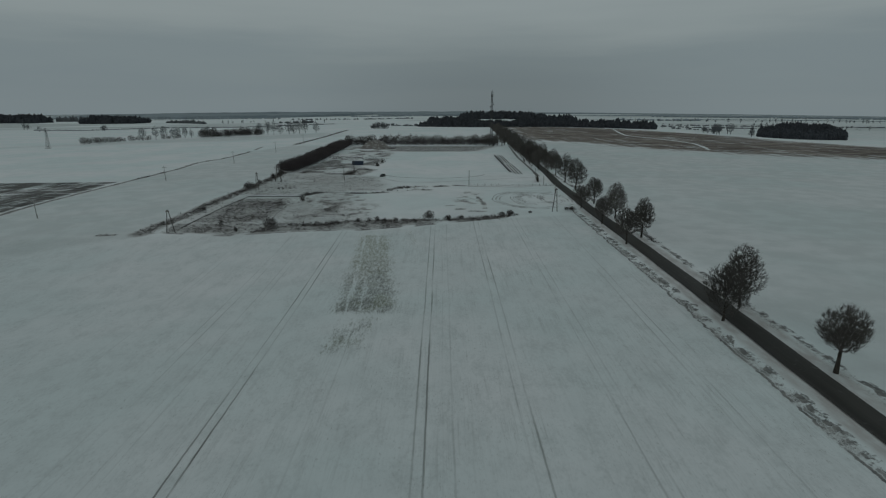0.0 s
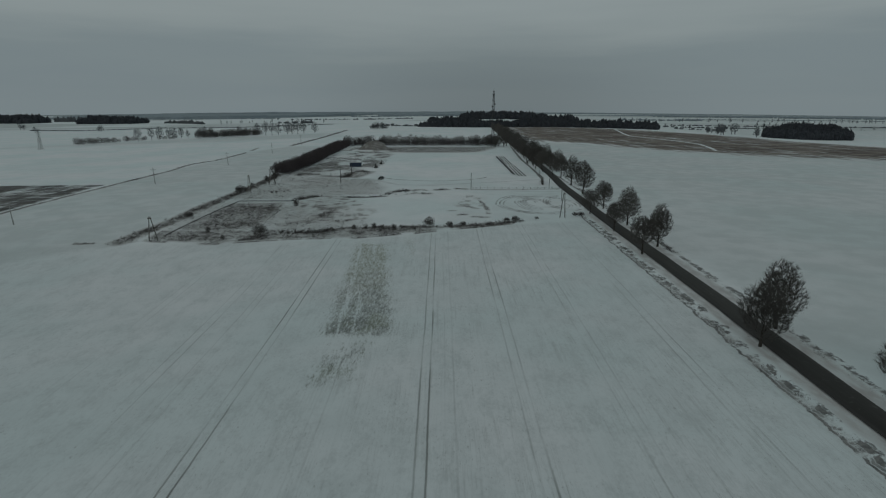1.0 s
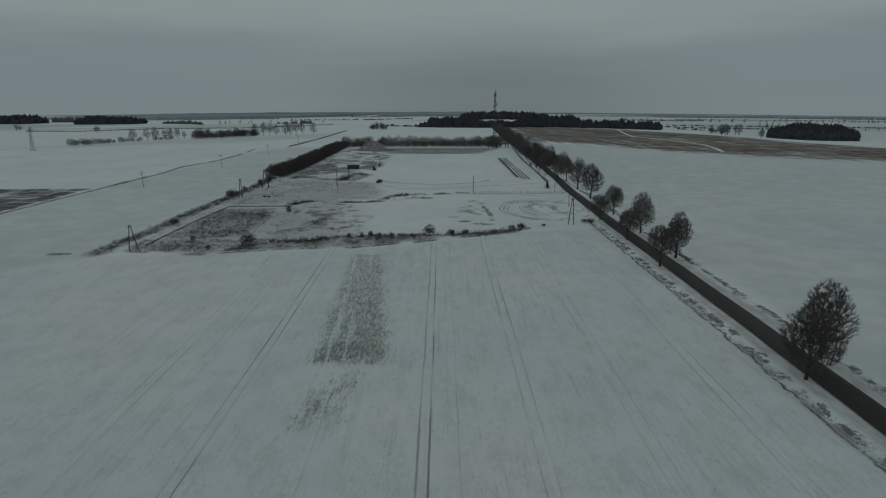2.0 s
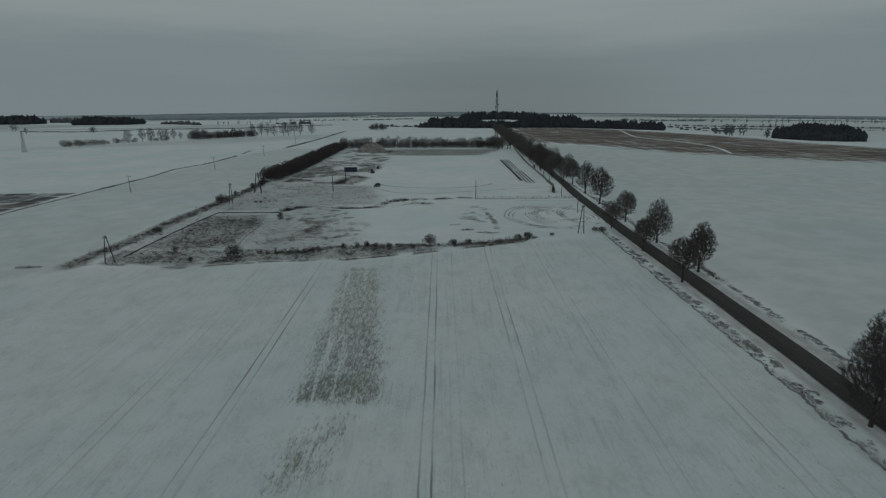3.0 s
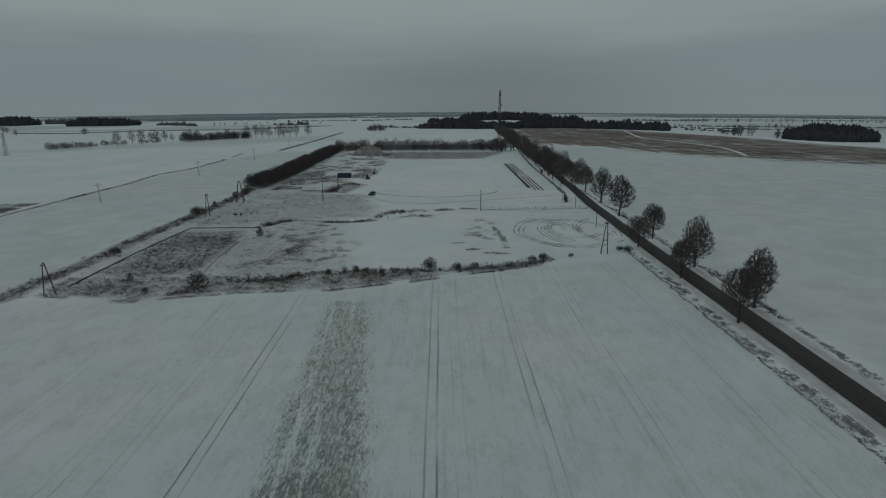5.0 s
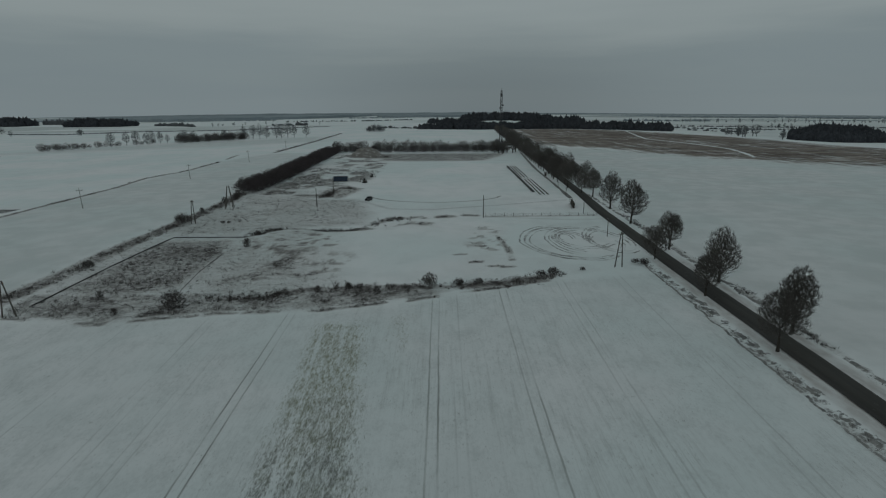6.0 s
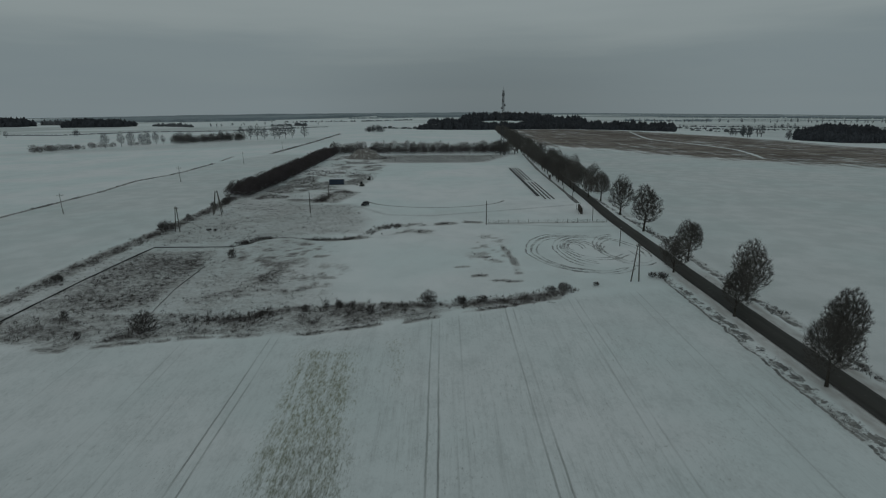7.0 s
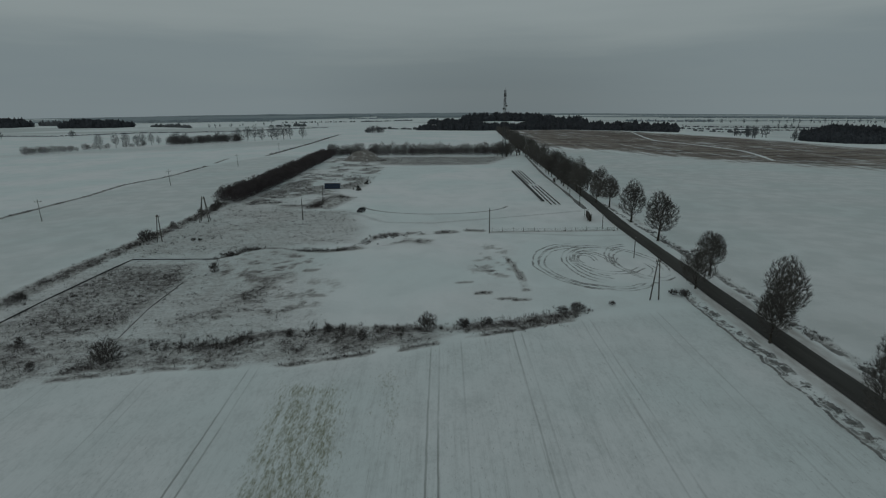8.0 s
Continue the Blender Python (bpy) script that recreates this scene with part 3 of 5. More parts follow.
    thin = np.maximum(thin, np.clip(1 - np.abs(Y - 250 - 2 * np.sin(X / 9)) / 1.2, 0, 1) * 0.8 * inside(X, Y, [(-40, 240), (55, 240), (55, 270), (-40, 270)], 3) * (X > 12))
    thin = np.maximum(thin, (0.25 + 0.4 * n1) * ease(350, 480, X) * ease(700, 900, Y))
    tyre = np.zeros(X.shape)
    tyre = np.maximum(tyre, 0.4 * near_line(X, Y, [(-33, 285), (-20, 268), (-5, 266), (20, 275), (47, 286)], 1.3))
    ones = np.ones(X.size)
    for name, chans in (("zones", (weed, soil, crop)), ("marks", (field, thin, np.clip(tyre, 0, 1)))):
        a = me.attributes.new(name, "FLOAT_COLOR", "POINT")
        a.data.foreach_set("color", np.stack([c.ravel() for c in chans] + [ones], 1).astype(np.float32).ravel())
    tagged(new("ground", me), "snow-covered farmland with tramlines, dead weeds and brown strips", "ground", kind="structure")


def build_road():
    ys = np.concatenate([np.arange(-300, 420, 4.0), np.arange(420, 1160, 14.0)])
    verts, faces = [], []
    for y in ys:
        c = road_x(y)
        wob = 0.18 * (value_noise(0, y, 7) - 0.5), 0.18 * (value_noise(50, y, 7) - 0.5)
        for off, up in ((-2.2 + wob[0], 0.01), (-2.05 + wob[0], 0.05), (0, 0.09), (2.05 + wob[1], 0.05), (2.2 + wob[1], 0.01)):
            verts.append((c + off, y, max(gz(c, y), gz(c + off, y)) + up + 0.06))
    for i in range(len(ys) - 1):
        for k in range(4):
            a = 5 * i + k
            faces.append((a, a + 1, a + 6, a + 5))
    tagged(new("road", add_mesh("road", verts, faces, M_ROAD, True)), "narrow wet dark asphalt country road between snowy verges", "road", kind="structure")


def ribbon(name, label, line, wide, mat, lift):
    """A narrow way laid on the land along a line."""
    seg = np.array(line, float)
    cuts = np.concatenate([[0], np.cumsum(np.hypot(*(seg[1:] - seg[:-1]).T))])
    us = np.arange(0, cuts[-1], 3.0)
    px, py = np.interp(us, cuts, seg[:, 0]), np.interp(us, cuts, seg[:, 1])
    px = np.convolve(np.pad(px, 4, mode="edge"), np.ones(9) / 9, "valid")
    py = np.convolve(np.pad(py, 4, mode="edge"), np.ones(9) / 9, "valid")
    dx, dy = np.gradient(px), np.gradient(py)
    n = np.hypot(dx, dy)
    verts, faces = [], []
    for i in range(len(us)):
        w = wide / 2 * (0.55 + 0.9 * float(value_noise(us[i], lift * 900, 9)))
        ox, oy = dy[i] / n[i] * w, -dx[i] / n[i] * w
        for k, up in ((-1, 0.0), (-0.8, 1.0), (0.8, 1.0), (1, 0.0)):
            x, y = px[i] + ox * k, py[i] + oy * k
            verts.append((x, y, gz(px[i], py[i]) + lift * up - 0.05 * (1 - up)))
    for i in range(len(us) - 1):
        for k in range(3):
            a = 4 * i + k
            faces.append((a, a + 1, a + 5, a + 4))
    tagged(new(name, add_mesh(name, verts, faces, mat, True)), label, "track", kind="structure")


# ---------- bare trees and shrubs ----------
class Twigs:
    """Collects tapered branches as one mesh."""

    def __init__(self):
        self.v, self.f = [], []

    def tube(self, line, radii, sides):
        start = len(self.v)
        for i, (p, r) in enumerate(zip(line, radii)):
            d = (line[min(i + 1, len(line) - 1)] - line[max(i - 1, 0)]).normalized()
            u = d.orthogonal().normalized()
            w = d.cross(u)
            for k in range(sides):
                a = 2 * math.pi * k / sides
                self.v.append(p + (u * math.cos(a) + w * math.sin(a)) * r)
        for i in range(len(line) - 1):
            for k in range(sides):
                a, b = start + i * sides + k, start + i * sides + (k + 1) % sides
                self.f.append((a, b, b + sides, a + sides))

    def spike(self, p, q, r):
        """A thin twig: three faces that meet at its tip."""
        d = (q - p).normalized()
        u = d.orthogonal().normalized() * r
        w = d.cross(u)
        s = len(self.v)
        self.v += [p + u, p - u * 0.5 + w * 0.87, p - u * 0.5 - w * 0.87, q]
        self.f += [(s, s + 1, s + 3), (s + 1, s + 2, s + 3), (s + 2, s, s + 3)]

    def mesh(self, name, mat):
        return add_mesh(name, [tuple(p) for p in self.v], self.f, mat)


def grow(tw, fat, rng, roots, targets, thrift, tip, r0, twigs, twig_len, droop=0.0):
    """Branches that reach every target from the nearest older branch. roots: the first stem's points, each on the one before (or on
    itself). Thick wood goes to fat, the rest and the twigs to tw."""
    n = len(roots) + 2 * len(targets)
    P = np.zeros((n, 3))
    parent = np.full(n, -1)
    way = np.zeros(n)
    m = 0
    for p, up in roots:
        P[m], parent[m] = p, up
        way[m] = 0 if up < 0 else way[up] + np.linalg.norm(P[m] - P[up])
        m += 1
    first = m
    centre = P[:first].mean(0)
    order = np.argsort(np.linalg.norm(targets - P[first - 1], axis=1))
    for t in targets[order]:
        gap = np.linalg.norm(P[:m] - t, axis=1)
        k = int(np.argmin(gap + thrift * way[:m] + 3.0 * np.maximum(0, P[:m, 2] - t[2])))
        bend = 0.5 * (P[k] + t) + rng.normal(0, 0.07, 3) * gap[k] + np.array((0, 0, 0.06 * gap[k]))
        for q, up in ((bend, k), (t, m)):
            P[m], parent[m] = q, up
            way[m] = way[up] + np.linalg.norm(q - P[up])
            m += 1
    load = np.full(m, 0.0)
    for i in range(m - 1, -1, -1):
        load[i] += 1.0 if load[i] == 0 else 0.0
        if parent[i] >= 0:
            load[parent[i]] += load[i]
    rad = tip + (r0 - tip) * (load / load[0]) ** 0.62
    for i in range(m):
        k = parent[i]
        if k < 0 or i < first:
            continue
        r1 = min(rad[k], rad[i] * 1.35)
        (fat if rad[i] > 0.09 else tw).tube([Vector(P[k]), Vector(P[i])], [r1, rad[i]], 5 if rad[i] > 0.06 else 3)
    for i in range(first, m):
        out = P[i] - centre
        out = out / (np.linalg.norm(out) + 1e-6)
        k = parent[i]
        along_it = (P[i] - P[k]) / (np.linalg.norm(P[i] - P[k]) + 1e-6)
        for _ in range(twigs if (i - first) % 2 else twigs // 2):
            d = out * 0.5 + along_it * 0.7 + rng.normal(0, 0.46, 3) + np.array((0, 0, 0.38 - droop))
            d = d / np.linalg.norm(d) * twig_len * rng.uniform(0.5, 1.25)
            foot = P[k] + (P[i] - P[k]) * rng.uniform(0.1, 1.0)
            tw.spike(Vector(foot), Vector(foot + d), tip)
    return rad


def cloud_points(rng, n, centre, half, lobes, hollow=0.5):
    """Points inside an egg with an uneven, lobed outline."""
    d = rng.normal(0, 1, (n, 3))
    d /= np.linalg.norm(d, axis=1)[:, None]
    L = rng.normal(0, 1, (lobes, 3))
    L /= np.linalg.norm(L, axis=1)[:, None]
    bulge = 0.70 + 0.35 * np.max(d @ L.T, axis=1) ** 2
    r = rng.rand(n) ** hollow * bulge
    p = d * r[:, None]
    p[:, :2] *= (1 - 0.22 * p[:, 2])[:, None]
    return centre + p * half


def tree_meshes(seed, height, spread_w, clear, fine, stout=1.0, share=1.0, lobes=7, hollow=0.38):
    """Trunk and crown of a bare roadside tree with a dense rounded crown."""
    rng = np.random.RandomState(seed)
    trunk, crown = Twigs(), Twigs()
    n, twigs, tip, twig_len = {0: (90, 9, 0.035, 1.2), 1: (260, 10, 0.022, 0.9), 2: (900, 14, 0.010, 0.8), 3: (1450, 14, 0.0075, 0.85)}[fine]
    n = int(n * share)
    base = height * clear
    sway = rng.normal(0, 0.012 * height, 2)
    stem = [(0, 0, -0.3), (sway[0] * 0.3, sway[1] * 0.3, base * 0.5), (sway[0] * 0.6, sway[1] * 0.6, base), (sway[0], sway[1], height * (clear + 0.14))]
    roots = [(np.array(p, float), i - 1) for i, p in enumerate(stem)]
    half = np.array((spread_w * 0.95, spread_w * rng.uniform(0.85, 1.0), height * (1 - clear) * 0.53))
    targets = cloud_points(rng, n, np.array((sway[0], sway[1], height * (1 + clear) / 2 - 0.1)), half, lobes, hollow)
    r0 = 0.026 * height * stout
    grow(crown, trunk, rng, roots, targets, 0.42, tip, r0, twigs, twig_len)
    trunk.tube([Vector(p) for p in stem], [r0 * 1.45, r0, r0 * 0.82, r0 * 0.6], 8)
    return trunk.mesh("trunk", M_BARK), crown.mesh("crown", M_TWIG)


def shrub_mesh(seed, height, radius, n, mat, twigs=8, tip=0.02, twig_len=0.55, hollow=0.45):
    """A dome of stems that rise from one foot."""
    rng = np.random.RandomState(seed)
    tw = Twigs()
    roots = [(np.array((0, 0, -0.2)), -1), (np.array((0, 0, 0.05 * height)), 0)]
    for k in range(7):
        a = 6.283 * k / 7 + rng.uniform(-0.3, 0.3)
        roots.append((np.array((0.25 * radius * math.cos(a), 0.25 * radius * math.sin(a), 0.1)), 1))
    targets = cloud_points(rng, n, np.array((0, 0, height * 0.5)), np.array((radius, radius, height * 0.5)), 8, hollow)
    targets[:, 2] = np.maximum(targets[:, 2], 0.15)
    grow(tw, tw, rng, roots, targets, 0.5, tip, 0.09, twigs, twig_len)
    return tw.mesh("crown", mat)


def make_tree(meshes, x, y, turn=0.0, size=1.0, label="bare roadside tree with a dense twiggy crown", group="roadside trees"):
    ob = thing("tree", label, "tree", Matrix.Translation((x, y, gz(x, y))) @ Matrix.Rotation(turn, 4, "Z") @ Matrix.Scale(size, 4), group)
    part("trunk", meshes[0], None, ob)
    part("crown", meshes[1], None, ob)
    return ob


def make_shrub(me, x, y, turn=0.0, size=1.0, wide=1.0, name="shrub", label="leafless brown shrub in the snow", group=""):
    ob = thing(name, label, "shrub", Matrix.Translation((x, y, gz(x, y))) @ Matrix.Rotation(turn, 4, "Z") @ Matrix.Diagonal((size * wide, size * wide, size, 1)), group)
    part("crown", me, None, ob)
    return ob


def weed_tufts(name, label, xs, ys, tall, seed, mat=None, blades=7):
    """Many small clumps of dry stalks as one mesh."""
    rng = np.random.RandomState(seed)
    n = len(xs)
    zs = ground_z(xs, ys)
    k = n * blades
    bx = np.repeat(xs, blades) + rng.normal(0, 0.22, k)
    by = np.repeat(ys, blades) + rng.normal(0, 0.22, k)
    bz = np.repeat(zs, blades) - 0.05
    h = np.repeat(tall, blades) * rng.uniform(0.45, 1.1, k)
    a = rng.uniform(0, 6.283, k)
    lx, ly = rng.normal(0, 0.35, k) * h, rng.normal(0, 0.35, k) * h
    w = 0.022 + 0.022 * rng.rand(k)
    v = np.zeros((k, 3, 3))
    v[:, 0] = np.stack([bx + w * np.cos(a), by + w * np.sin(a), bz], 1)
    v[:, 1] = np.stack([bx - w * np.cos(a), by - w * np.sin(a), bz], 1)
    v[:, 2] = np.stack([bx + lx, by + ly, bz + h], 1)
    me = add_mesh(name, v.reshape(-1, 3).tolist(), np.arange(3 * k).reshape(-1, 3).tolist(), mat or M_WEED)
    return tagged(new(name, me), label, "weeds", kind="stuff")


def scatter_weeds():
    rng = np.random.RandomState(3)
    for box, n, tall, name, label in (
            ((-106, 62, 30, 215), 150000, 0.55, "dry_weeds", "dead brown weeds poking through snow along the field edge"),
            ((-95, 55, 215, 340), 60000, 0.6, "dry_weeds", "dead brown weeds scattered over the snowy yard"),
            ((-95, 55, 340, 512), 40000, 0.8, "dry_weeds", "dead brown weeds before the back hedge")):
        x, y = rng.uniform(box[0], box[1], n), rng.uniform(box[2], box[3], n)
        w = weed_cover(x, y)
        keep = rng.rand(n) < np.clip((w - 0.15) * 1.2, 0, 1) * (0.3 + 0.9 * (fbm(x, y, 2.5) > 0.5)) * 0.6
        x, y, w = x[keep], y[keep], w[keep]
        weed_tufts(name, label, x, y, tall * (0.35 + 0.85 * w) * rng.uniform(0.5, 1.3, len(x)), 11)


# ---------- poles, masts ----------
def cyl(bm, a, b, r1, r2, sides=8):
    """A tapered round bar from a to b."""
    a, b = Vector(a), Vector(b)
    d = (b - a).normalized()
    u = d.orthogonal().normalized()
    w = d.cross(u)
    rings = []
    for p, r in ((a, r1), (b, r2)):
        rings.append([bm.verts.new(p + (u * math.cos(6.2832 * k / sides) + w * math.sin(6.2832 * k / sides)) * r) for k in range(sides)])
    for k in range(sides):
        bm.faces.new((rings[0][k], rings[0][(k + 1) % sides], rings[1][(k + 1) % sides], rings[1][k]))
    bm.faces.new(rings[0][::-1])
    bm.faces.new(rings[1])


def bar(a, b, r1, r2=None, sides=8):
    bm = bmesh.new()
    cyl(bm, a, b, r1, r1 if r2 is None else r2, sides)
    return bm


def box(x0, x1, y0, y1, z0, z1, bevel=0.0):
    bm = bmesh.new()
    bmesh.ops.create_cube(bm, size=1, matrix=Matrix.Translation(((x0 + x1) / 2, (y0 + y1) / 2, (z0 + z1) / 2)) @ Matrix.Diagonal((x1 - x0, y1 - y0, z1 - z0, 1)))
    if bevel:
        bmesh.ops.bevel(bm, geom=bm.edges[:], offset=bevel, segments=2, affect="EDGES")
    return bm


def insulators(ob, arm, xs, z, y=0.0):
    for x in xs:
        part("insulator", bar((x, y, z), (x, y, z + 0.22), 0.06, 0.035, 6), M_PORCELAIN, arm, "small brown insulator")


def line_pole(x, y, tall, turn=0.0, label="weathered wooden power line pole with a crossarm", arms=True, tilt=0.0, mat=None):
    mat = mat or M_POLE
    ob = thing("utility_pole", label, "utility pole", Matrix.Translation((x, y, gz(x, y))) @ Matrix.Rotation(turn, 4, "Z") @ Matrix.Rotation(tilt, 4, "Y"), "power line poles")
    part("concrete_stub", bar((0.17, 0, -0.4), (0.17, 0, 1.6), 0.11, 0.10, 6), M_CONCRETE, ob, "grey concrete stub")
    part("pole", bar((0, 0, -0.4), (0, 0, tall), 0.16, 0.11), mat, ob)
    if arms:
        arm = part("crossarm", box(-1.1, 1.1, 0.10, 0.20, tall - 0.85, tall - 0.70, 0.01), mat, ob)
        insulators(ob, arm, (-0.95, 0.95), tall - 0.70, 0.15)
        part("insulator", bar((0, 0, tall), (0, 0, tall + 0.25), 0.06, 0.035, 6), M_PORCELAIN, ob)
    return ob


def a_frame(x, y, tall, gap, turn=0.0, legs=2, label="weathered A-frame power pole of two leaning timber legs"):
    ob = thing("a_frame_pole", label, "utility pole", Matrix.Translation((x, y, gz(x, y))) @ Matrix.Rotation(turn, 4, "Z"), "power line poles")
    feet = [(-gap * 0.65, 0), (gap * 0.35, 0)] if legs == 2 else [(-gap / 2, -gap / 2), (gap / 2, -gap / 2), (-gap / 2, gap / 2), (gap / 2, gap / 2)]
    for fx, fy in feet:
        tx = -0.14 if fx < 0 else 0.14
        top = (tx, 0, tall) if legs == 2 else (tx * 2.0, 0.12 if fy > 0 else -0.12, tall)
        part("leg", bar((fx, fy, -0.4), top, 0.15, 0.11), M_POLE, ob)
    part("brace", bar((feet[0][0] * 0.6, feet[0][1] * 0.6, tall * 0.42), (feet[1][0] * 0.6 + 0.1, feet[1][1] * 0.6, tall * 0.42), 0.07), M_POLE, ob)
    arm = part("crossarm", box(-0.55, 0.55, 0.12, 0.22, tall - 0.6, tall - 0.45, 0.01), M_POLE, ob)
    insulators(ob, arm, (-0.45, 0.0, 0.45), tall - 0.45, 0.17)
    return ob


def lattice(ob, tall, wide, top, bays, thick):
    """Four legs with crossed bracing."""
    def corner(k, z):
        w = wide + (top - wide) * z / tall
        return Vector(((w, w, -w, -w)[k] / 2, (w, -w, -w, w)[k] / 2, z))
    for k in range(4):
        part("leg", bar(corner(k, -0.5), corner(k, tall), thick, thick * 0.7, 5), M_STEEL, ob)
    for k in range(4):
        bm = bmesh.new()
        for i in range(bays):
            z0, z1 = tall * i / bays, tall * (i + 1) / bays
            cyl(bm, corner(k, z0), corner((k + 1) % 4, z1), thick * 0.5, thick * 0.5, 4)
            cyl(bm, corner((k + 1) % 4, z0), corner(k, z1), thick * 0.5, thick * 0.5, 4)
            cyl(bm, corner(k, z1), corner((k + 1) % 4, z1), thick * 0.5, thick * 0.5, 4)
        part("bracing", bm, M_STEEL, ob)


def radio_mast(x, y, tall):
    ob = thing("radio_mast", "tall grey lattice radio mast with antennas beside the road", "mast", Matrix.Translation((x, y, gz(x, y))))
    lattice(ob, tall, 2.4, 1.0, 20, 0.15)
    for z, a, h in ((tall - 3.5, 0.4, 2.4), (tall - 3.5, 2.5, 2.4), (tall - 3.5, 4.6, 2.4), (tall - 7.5, 0.9, 2.2), (tall - 7.5, 3.0, 2.2), (tall - 7.5, 5.1, 2.2)):
        c = Vector((0.7 * math.cos(a), 0.7 * math.sin(a), z))
        part("panel_antenna", box(c.x - 0.25, c.x + 0.25, c.y - 0.18, c.y + 0.18, z - h / 2, z + h / 2, 0.03), M_STEEL, ob)
    for z, a in ((tall - 11, 0.0), (tall - 13, 3.4)):
        c = Vector((1.1 * math.cos(a), 1.1 * math.sin(a) - 0.5, z))
        part("dish_antenna", bar(c, c + Vector((0, -0.4, 0)), 0.7, 0.6, 12), M_STEEL, ob)
    for z in (tall - 4.2, tall - 9.5):
        part("platform", box(-1.15, 1.15, -1.15, 1.15, z, z + 0.18, 0.04), M_STEEL, ob)
    part("lightning_rod", bar((0, 0, tall - 0.5), (0, 0, tall + 2), 0.08, 0.04, 5), M_STEEL, ob)


def pylon(x, y, tall):
    ob = thing("pylon", "grey lattice steel pylon standing in a snowy field", "pylon", Matrix.Translation((x, y, gz(x, y))))
    lattice(ob, tall, 2.8, 0.9, 8, 0.075)
    for z, w in ((tall - 0.4, 2.2), (tall - 3.2, 3.0)):
        part("crossarm", bar((-w, 0, z), (w, 0, z), 0.10, 0.10, 5), M_STEEL, ob)
    part("concrete_base", box(-2.1, 2.1, -2.1, 2.1, -0.4, 0.3, 0.05), M_CONCRETE, ob)


# ---------- woods ----------
def wood(name, label, spots, mat, seed, conifer=0.7, sides=7):
    """A whole far wood as one mesh of crowns and ragged tufts; spots: x, y, height, width of each tree."""
    rng = random.Random(seed)
    V, Fc = [], []
    for x, y, hgt, wid in spots:
        z = gz(x, y)
        hgt *= 0.86 + 0.34 * float(value_noise(x, y, 26))
        s = len(V)
        if rng.random() < conifer:
            tiers = [(0.0, 0.9), (0.3, 1.0), (0.55, 0.8), (0.75, 0.5), (0.9, 0.25), (1.0, 0.06)]
        else:
            tiers = [(0.0, 0.8), (0.25, 1.0), (0.5, 1.0), (0.72, 0.85), (0.9, 0.5), (0.97, 0.15)]
        lx, ly = rng.uniform(-0.06, 0.06) * hgt, rng.uniform(-0.06, 0.06) * hgt
        for u, w in tiers:
            t0 = rng.uniform(0, 6.28)
            for k in range(sides):
                a = t0 * 0.2 + 6.2832 * k / sides
                r = wid / 2 * w * rng.uniform(0.6, 1.25)
                V.append((x + lx * u + r * math.cos(a), y + ly * u + r * math.sin(a), z - 0.3 + hgt * u * rng.uniform(0.95, 1.04)))
        for i in range(len(tiers) - 1):
            for k in range(sides):
                a, b = s + i * sides + k, s + i * sides + (k + 1) % sides
                Fc.append((a, b, b + sides, a + sides))
        if hgt > 6:
            for _ in range(22):
                u, a = rng.uniform(0.25, 1.0), rng.uniform(0, 6.2832)
                r = wid / 2 * min(1.0, 1.9 * (1.02 - u)) * rng.uniform(0.7, 1.15)
                px, py, pz = x + r * math.cos(a), y + r * math.sin(a), z + hgt * u
                g, s = wid * rng.uniform(0.08, 0.17), len(V)
                for k in range(3):
                    b = a + 2.0944 * k
                    V.append((px + g * math.cos(b), py + g * math.sin(b), pz - g * 0.6))
                V.append((px, py, pz + g * rng.uniform(0.8, 1.8)))
                Fc += [(s, s + 1, s + 3), (s + 1, s + 2, s + 3), (s + 2, s, s + 3), (s, s + 2, s + 1)]
    return tagged(new(name, add_mesh(name, V, Fc, mat)), label, "forest", kind="stuff")


def fill(corners, n, hgt, wid, seed):
    """Tree spots spread inside an outline."""
    rng = np.random.RandomState(seed)
    cx, cy = [c[0] for c in corners], [c[1] for c in corners]
    spots = []
    while len(spots) < n:
        x, y = rng.uniform(min(cx), max(cx), 200), rng.uniform(min(cy), max(cy), 200)
        ok = inside(x, y, corners, 0.1) > 0.5
        rim = 0.62 + 0.76 * (inside(x, y, corners, 44) - 0.5)
        for a, b, edge in zip(x[ok], y[ok], rim[ok]):
            h = rng.uniform(*hgt) * (0.1 + edge) * 1.02
            spots.append((a, b, h, wid * rng.uniform(0.7, 1.2)))
    return spots[:n]


def along(line, step, hgt, wid, seed, jitter=3.0, gaps=0.0):
    rng = random.Random(seed)
    spots = []
    for (ax, ay), (bx, by) in zip(line, line[1:]):
        n = max(1, int(math.hypot(bx - ax, by - ay) / step))
        for i in range(n):
            if rng.random() < gaps:
                continue
            u = (i + rng.random()) / n
            spots.append((ax + (bx - ax) * u + rng.uniform(-jitter, jitter), ay + (by - ay) * u + rng.uniform(-jitter, jitter), rng.uniform(*hgt), wid * rng.uniform(0.6, 1.3)))
    return spots


